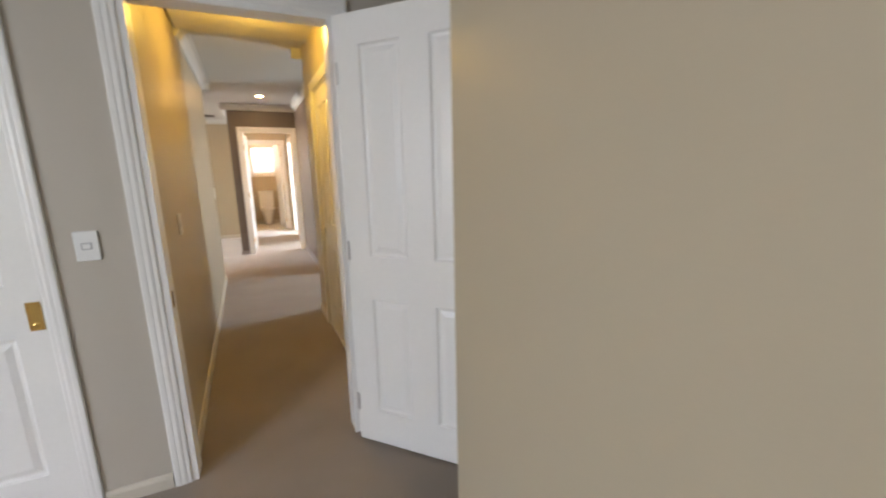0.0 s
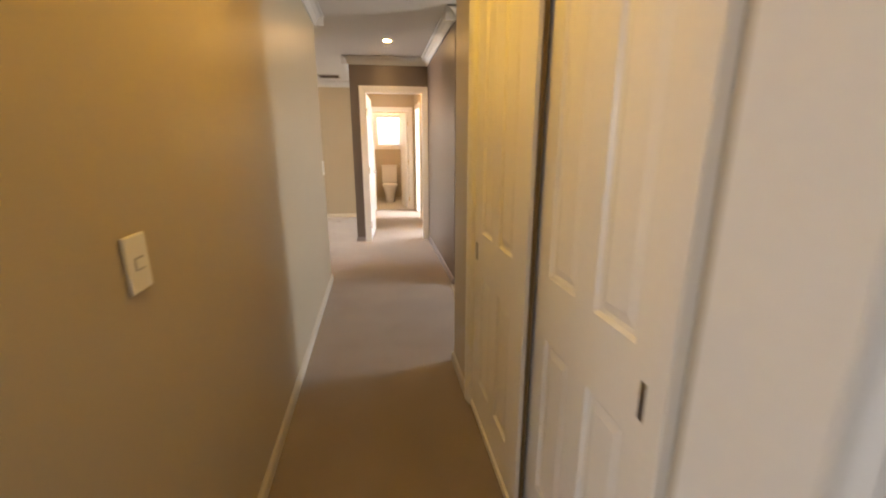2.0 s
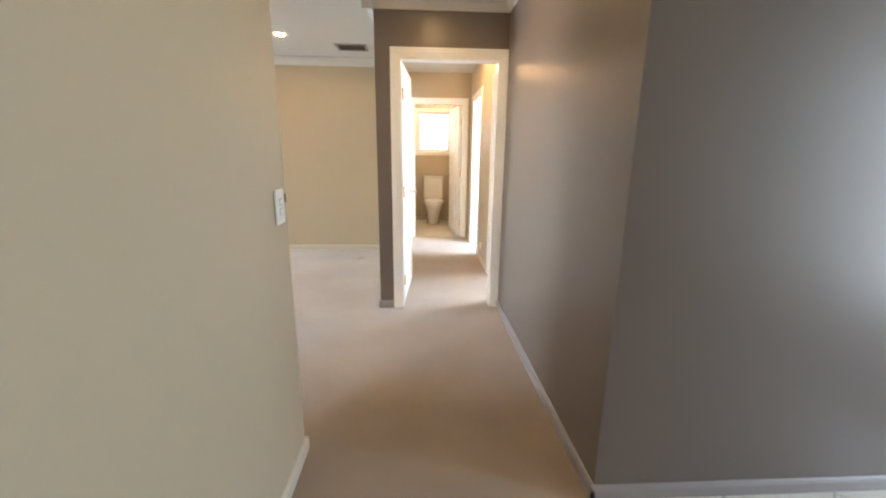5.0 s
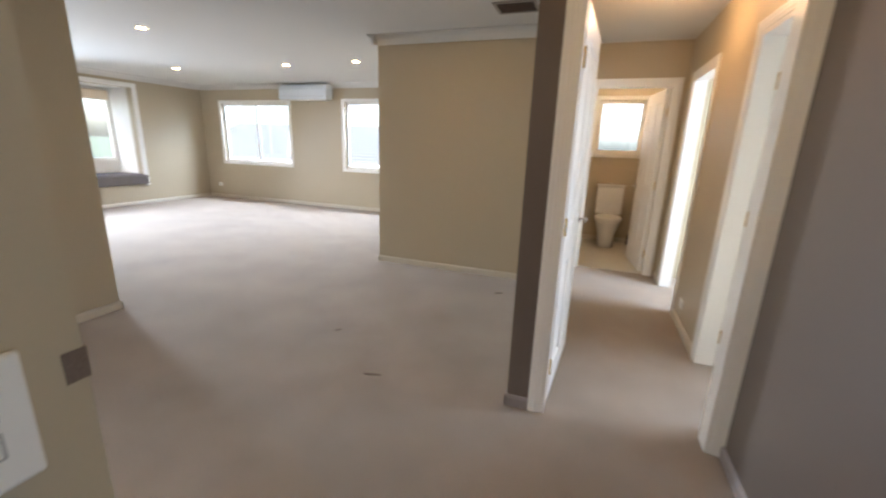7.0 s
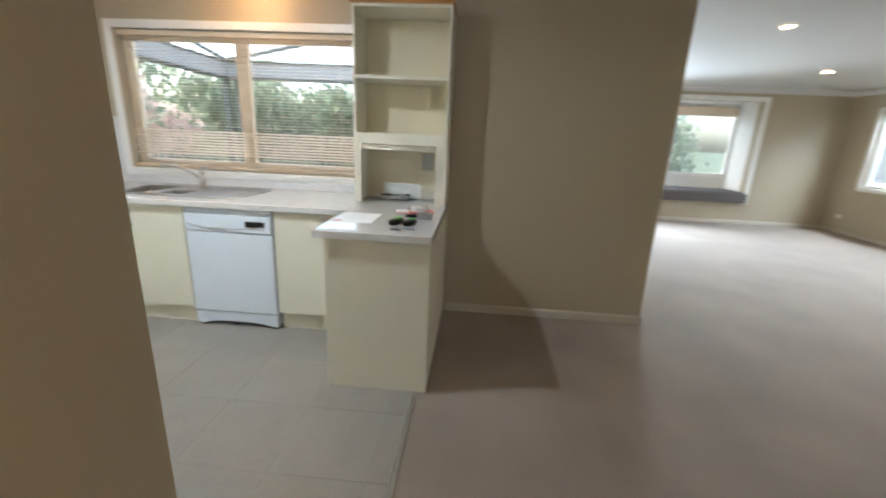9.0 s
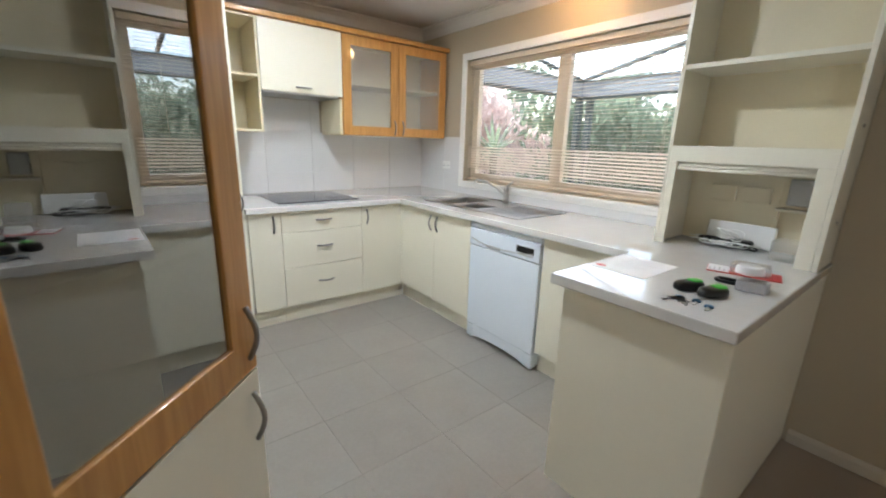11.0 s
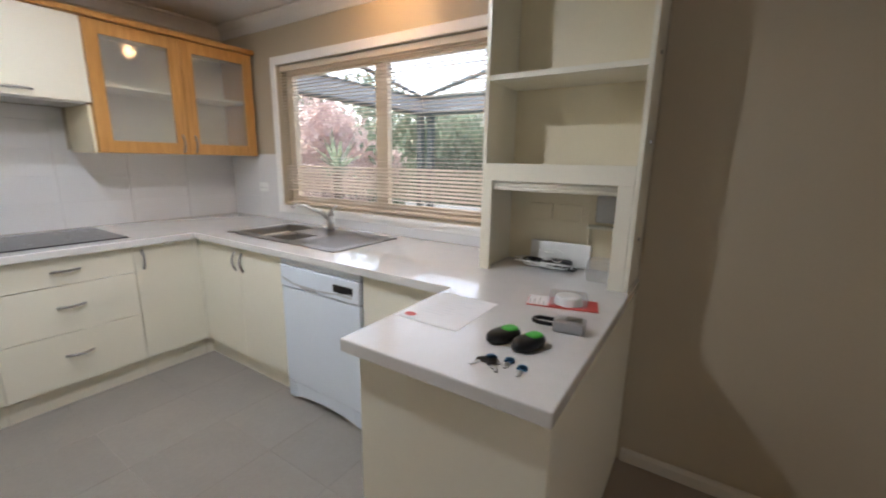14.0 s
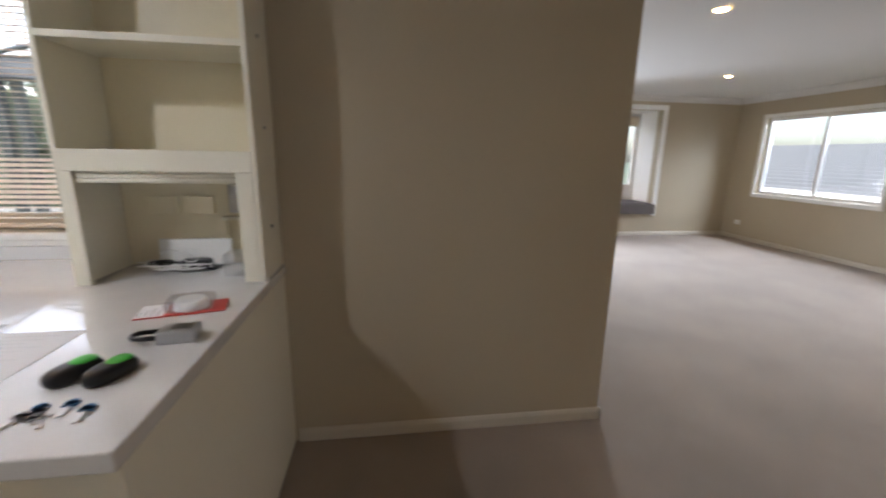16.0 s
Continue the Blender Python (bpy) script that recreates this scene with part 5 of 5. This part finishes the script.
deck = thing("deck", (-5.2, 4.0, -2.6), "raised timber deck with a white picket rail", "deck")
block("deck_boards", (-7.4, 1.5, -0.54), (-3.14, 7.78, -0.44), DECK, deck, w=0.004)
for x, y in ((-7.3, 1.6), (-7.3, 4.0), (-7.3, 7.7)):
    block("deck_post", (x - 0.06, y - 0.06, -2.6), (x + 0.06, y + 0.06, -0.541), BEAM, deck)
block("top_rail", (-7.36, 1.5, 0.54), (-7.26, 7.78, 0.59), WHITE, deck)
block("low_rail", (-7.34, 1.5, -0.33), (-7.28, 7.78, -0.28), WHITE, deck)
bm = bmesh.new()
solid(bm, -0.012, -0.03, -0.41, 0.012, 0.03, 0.41)
first = part("picket", bm, WHITE, deck)
inv = Matrix.Translation(deck.location).inverted()
first.matrix_parent_inverse, first.matrix_basis = inv, pose(-7.31, 1.6, 0.13)
for k in range(1, 47):
    s = new("picket", first.data)
    s.parent, s.matrix_parent_inverse, s.matrix_basis = deck, inv, pose(-7.31, 1.6 + k * 0.13, 0.13)

perg = thing("pergola", (-5.2, 4.0, -0.44), "dark framed pergola with a translucent sheet roof", "pergola")
FASCIA = mat("pale_grey_fascia", (0.34, 0.35, 0.36), 0.5, vary=0.06)
for x, y in ((-6.9, 2.14), (-6.9, 2.36), (-6.9, 7.55), (-6.9, 7.7)):
    block("post", (x - 0.05, y - 0.05, -0.438), (x + 0.05, y + 0.05, 2.179), BEAM, perg)
for lo, hi in (((-6.96, 2.12, 2.215), (-6.84, 7.78, 2.43)), ((-6.839, 2.12, 2.215), (-3.14, 2.22, 2.43))):
    block("fascia", lo, hi, FASCIA, perg, "pale grey fascia board")
for z in (2.18, 2.431):
    block("edge_beam", (-6.97, 2.10, z), (-6.83, 7.78, z + 0.034), BEAM, perg)
    block("edge_beam", (-6.829, 2.10, z), (-3.14, 2.23, z + 0.034), BEAM, perg)
for y in (2.17, 4.95, 7.6):
    bm = bmesh.new()
    rod(bm, (-6.9, y, 2.485), (-3.15, y, 3.04), 0.03, n=6)
    part("rafter", bm, BEAM, perg)
bm = bmesh.new()
rod(bm, (-6.88, 2.2, 2.485), (-4.6, 6.9, 2.80), 0.032, n=6)
part("brace", bm, BEAM, perg, "long diagonal roof brace")
bm = bmesh.new()
for k in range(2):
    vs = [bm.verts.new(p) for p in ((-7.05, 2.05, 2.53 + 0.004 * k), (-3.13, 2.05, 3.10 + 0.004 * k), (-3.13, 7.78, 3.10 + 0.004 * k), (-7.05, 7.78, 2.53 + 0.004 * k))]
    bm.faces.new(vs)
part("roof_sheet", bm, CLEARROOF, perg, "translucent white roof sheet")
# outer roof over the house
slab("house_roof_wing", -8.7, 7.79, -3.15, 13.6, 2.61, 2.75, ROOFM, "flat grey roof slab over the living room", "roof")
slab("house_roof", -3.14, -2.6, 6.2, 13.5, 2.61, 2.75, ROOFM, "flat grey roof slab of the house", "roof")


def tree(name, at, height, spread, leaf, seed, label, leaves=1500, size=0.13):
    r = random.Random(seed)
    t = thing(name, at, label, "tree", "garden trees")
    x, y, z = at
    bm = bmesh.new()
    rod(bm, (x, y, z), (x + 0.1, y, z + height * 0.5), 0.14, 0.09, n=9)
    tips = []
    for k in range(9):
        a, e = r.uniform(0, 6.28), r.uniform(0.35, 0.95)
        base = Vector((x + 0.07, y, z + height * r.uniform(0.28, 0.5)))
        tip = Vector((x + spread * 0.75 * math.cos(a) * r.uniform(0.4, 1), y + spread * 0.75 * math.sin(a) * r.uniform(0.4, 1), z + height * e))
        rod(bm, base, tip, 0.05, 0.015, n=6)
        tips.append(tip)
    part("trunk", bm, BARK, t)
    verts, faces = [], []
    clumps = [tip + Vector((r.gauss(0, 0.3), r.gauss(0, 0.3), r.gauss(0, 0.3))) for tip in tips for _ in range(4)]
    for k in range(leaves):
        c = r.choice(clumps)
        p = c + Vector((r.gauss(0, 0.3), r.gauss(0, 0.3), r.gauss(0, 0.26))) * spread * 0.55
        q = Euler((r.uniform(0, 6.28), r.uniform(0, 6.28), r.uniform(0, 6.28))).to_matrix()
        s = size * r.uniform(0.5, 1.3)
        n0 = len(verts)
        for u, v in ((-1, 0), (0, -0.45), (1, 0), (0, 0.45)):
            verts.append(p + q @ Vector((u * s, v * s, 0.15 * s * abs(u))))
        faces.append((n0, n0 + 1, n0 + 2, n0 + 3))
    me = bpy.data.meshes.new("crown")
    me.from_pydata(verts, [], faces)
    me.materials.append(leaf)
    ob = new("crown", me)
    ob.parent, ob.matrix_parent_inverse = t, Matrix.Translation(at).inverted()
    tagged(ob, kind="stuff")


tree("flowering_tree", (-9.6, -2.4, -2.6), 5.2, 2.2, BLOSSOM, 3, "garden tree in pale pink blossom behind the deck", 6000)
for i, (x, y, h, s) in enumerate(((-8.0, -6.5, 6.0, 2.4), (-12.5, -6.0, 6.6, 2.6), (-6.2, -4.2, 4.6, 1.7), (-12.5, 1.6, 5.4, 2.2), (-12.5, 6.3, 5.6, 2.4), (-10.0, 0.6, 5.0, 2.0), (-13.5, 0.0, 6.5, 2.6), (-15, 8.5, 5.2, 2.6), (-16.5, 4.0, 7.0, 3.0), (-11.0, 8.0, 4.4, 1.8), (-17, 13.5, 4.6, 2.4), (-16, 10.6, 4.4, 2.2))):
    tree("garden_tree", (x, y, -2.6), h, s, LEAF if i % 2 else LEAF2, 10 + i, "leafy green garden tree beyond the deck", 7000)
yucca = thing("yucca", (-5.75, 1.25, -2.6), "spiky green yucca beyond the rail", "plant")
bm = bmesh.new()
rod(bm, (-5.75, 1.25, -2.6), (-5.75, 1.25, 1.2), 0.09, 0.07, n=9)
part("trunk", bm, BARK, yucca)
r = random.Random(8)
for k in range(46):
    a, e = r.uniform(0, 6.28), r.uniform(-0.2, 1.45)
    d = Vector((math.cos(a) * math.cos(e), math.sin(a) * math.cos(e), math.sin(e)))
    side = d.cross(Vector((0, 0, 1))).normalized() * 0.03
    o, ln = Vector((-5.75, 1.25, 1.2)), r.uniform(0.6, 0.9)
    bm = bmesh.new()
    mid, tip = o + d * ln * 0.5 + Vector((0, 0, 0.03)), o + d * ln - Vector((0, 0, 0.05))
    vs = [bm.verts.new(p) for p in (o - side * 0.6, o + side * 0.6, mid + side, mid - side, tip)]
    bm.faces.new((vs[0], vs[1], vs[2], vs[3]))
    bm.faces.new((vs[3], vs[2], vs[4]))
    part("leaf", bm, LEAF, yucca)

# neighbouring house beyond the living room windows
nb = thing("neighbour_house", (-5, 21, -2.6), "pale weatherboard house with a grey tiled roof", "house")
block("wall", (-16, 19.6, -2.6), (-3.2, 26, 0.55), BOARD, nb, w=0)
bm = bmesh.new()
for k in range(14):
    y0, z0 = 19.1 + k * 0.25, 0.50 + k * 0.105
    solid(bm, -16.4, y0, z0, -4.9 - 0.16 * k, y0 + 0.27, z0 + 0.13)
part("roof", bm, ROOFM, nb, "rows of grey roof tiles")
block("gutter", (-16.4, 18.98, 0.42), (-4.9, 19.1, 0.54), WHITE, nb)
shed = thing("garden_building", (-3.4, 17.6, -2.6), "pale weatherboard garden building", "house")
block("wall", (-4.8, 17.0, -2.6), (0.5, 20.5, 2.25), BOARD, shed, w=0)
for k in range(24):
    block("board", (-4.83, 16.965, -1.2 + k * 0.15), (0.5, 16.998, -1.06 + k * 0.15), BOARD, shed, w=0)
for i, (x, y, h, s) in enumerate(((-9, 29, 4.8, 2.0), (-13.5, 28, 3.8, 1.6))):
    tree("distant_tree", (x, y, -2.6), h, s, LEAF2, 40 + i, "green tree behind the neighbouring house", 1500, 0.22)

# ---- tiles, piece by piece ----


def join_bm(a, b):
    me = bpy.data.meshes.new("joined")
    b.to_mesh(me)
    a.from_mesh(me)
    bpy.data.meshes.remove(me)
    return a


SPLASHGROUT = mat("pale_grout", (0.72, 0.71, 0.71), 0.8)


def pieces(name, parent, boxes, material):
    """Alike tiles as objects of their own that share one mesh per size."""
    shared = {}
    for c, size in boxes:
        key_ = tuple(round(v, 3) for v in size)
        if key_ not in shared:
            bm = bmesh.new()
            solid(bm, *[-v / 2 for v in size], *[v / 2 for v in size])
            me = bpy.data.meshes.new(name)
            rounded(bm, 0.0012, 1)
            bm.to_mesh(me)
            bm.free()
            me.materials.append(material)
            shared[key_] = me
        o = new(name, shared[key_])
        o.parent = parent
        o.location = c


def cells(a0, a1, start, step, gap):
    out, a = [], start
    while a > a0:
        a -= step
    while a < a1:
        lo, hi = max(a + gap / 2, a0), min(a + step - gap / 2, a1)
        if hi - lo > 0.01:
            out.append((lo, hi))
        a += step
    return out


pieces("tile", floor_kitchen, [(((x0 + x1) / 2, (y0 + y1) / 2, 0.0035), (x1 - x0, y1 - y0, 0.005)) for x0, x1 in cells(-2.3, -0.21, -1.03, 0.43, 0.002) for y0, y1 in cells(3.3, 6.268, 5.755, 0.415, 0.002)], TILE)
splash_a = tagged(link("splashback_cooktop", join_bm(box_bm(-2.969, 2.9502, 0.906, -0.99, 2.953, 1.43), box_bm(-1.849, 2.9502, 1.4301, -1.249, 2.953, 1.694)), SPLASHGROUT), "white tiled splashback behind the cooktop", "splashback", kind="structure")
pieces("tile", splash_a, [(((x0 + x1) / 2, 2.956, (z0 + z1) / 2), (x1 - x0, 0.006, z1 - z0)) for x0, x1 in cells(-2.965, -0.99, -2.965, 0.40, 0.0014) for z0, z1 in cells(0.907, 1.43, 0.907, 0.175, 0.0011)], SPLASH)
pieces("tile", splash_a, [(((x0 + x1) / 2, 2.956, (z0 + z1) / 2), (x1 - x0, 0.006, z1 - z0)) for x0, x1 in cells(-1.848, -1.25, -2.965, 0.40, 0.0014) for z0, z1 in cells(1.4315, 1.694, 0.907, 0.175, 0.0011)], SPLASH)
splash_b = tagged(link("splashback_sink", plan_slab((2.96, 3.598, 5.68), (0.906, 0.968, 1.43), lambda i, j: i == 0 or j == 0, 0, 0.003), SPLASHGROUT), "white tiled splashback beside the kitchen window", "splashback", kind="structure")
splash_b.matrix_world = Matrix(((0, 0, 1, -2.9698), (1, 0, 0, 0), (0, 1, 0, 0), (0, 0, 0, 1)))
for (y0, y1), (z0, z1) in [(a, b) for a in cells(2.962, 3.598, 2.962, 0.40, 0.0014) for b in cells(0.907, 1.43, 0.907, 0.175, 0.0014)] + [(a, (0.907, 0.967)) for a in cells(3.60, 5.68, 3.762, 0.40, 0.0014)]:
    bm = bmesh.new()
    solid(bm, -(y1 - y0) / 2, -(z1 - z0) / 2, 0, (y1 - y0) / 2, (z1 - z0) / 2, 0.006)
    o = link("tile", bm, SPLASH)
    o.parent, o.location = splash_b, ((y0 + y1) / 2, (z0 + z1) / 2, 0.0008)


def clip(poly, axis, value, keep_more):
    out = []
    for p, q in zip(poly, poly[1:] + poly[:1]):
        a, b = (p[axis] - value), (q[axis] - value)
        if not keep_more:
            a, b = -a, -b
        if a >= 0:
            out.append(p)
        if a * b < 0:
            s = a / (a - b)
            out.append((p[0] + (q[0] - p[0]) * s, p[1] + (q[1] - p[1]) * s))
    return out


S = 0.33
for i in range(-3, 16):
    for j in range(-12, 12):
        cx, cy = 1.45 + (i + j) * S * 0.7071, 5.60 + (i - j) * S * 0.7071
        if not (1.2 < cx < 3.2 and 4.2 < cy < 6.05):
            continue
        h = (S - 0.005) * 0.7071
        poly = [(cx - h, cy), (cx, cy - h), (cx + h, cy), (cx, cy + h)]
        for axis, value, more in ((0, 1.367, True), (0, 3.0, False), (1, 4.402, True), (1, 5.848, False)):
            poly = clip(poly, axis, value, more) if len(poly) > 2 else poly
        if len(poly) > 2:
            o = link("tile", prism(poly, 0.0015, 0.006), ENTRYTILE)
            o.parent = floor_entry
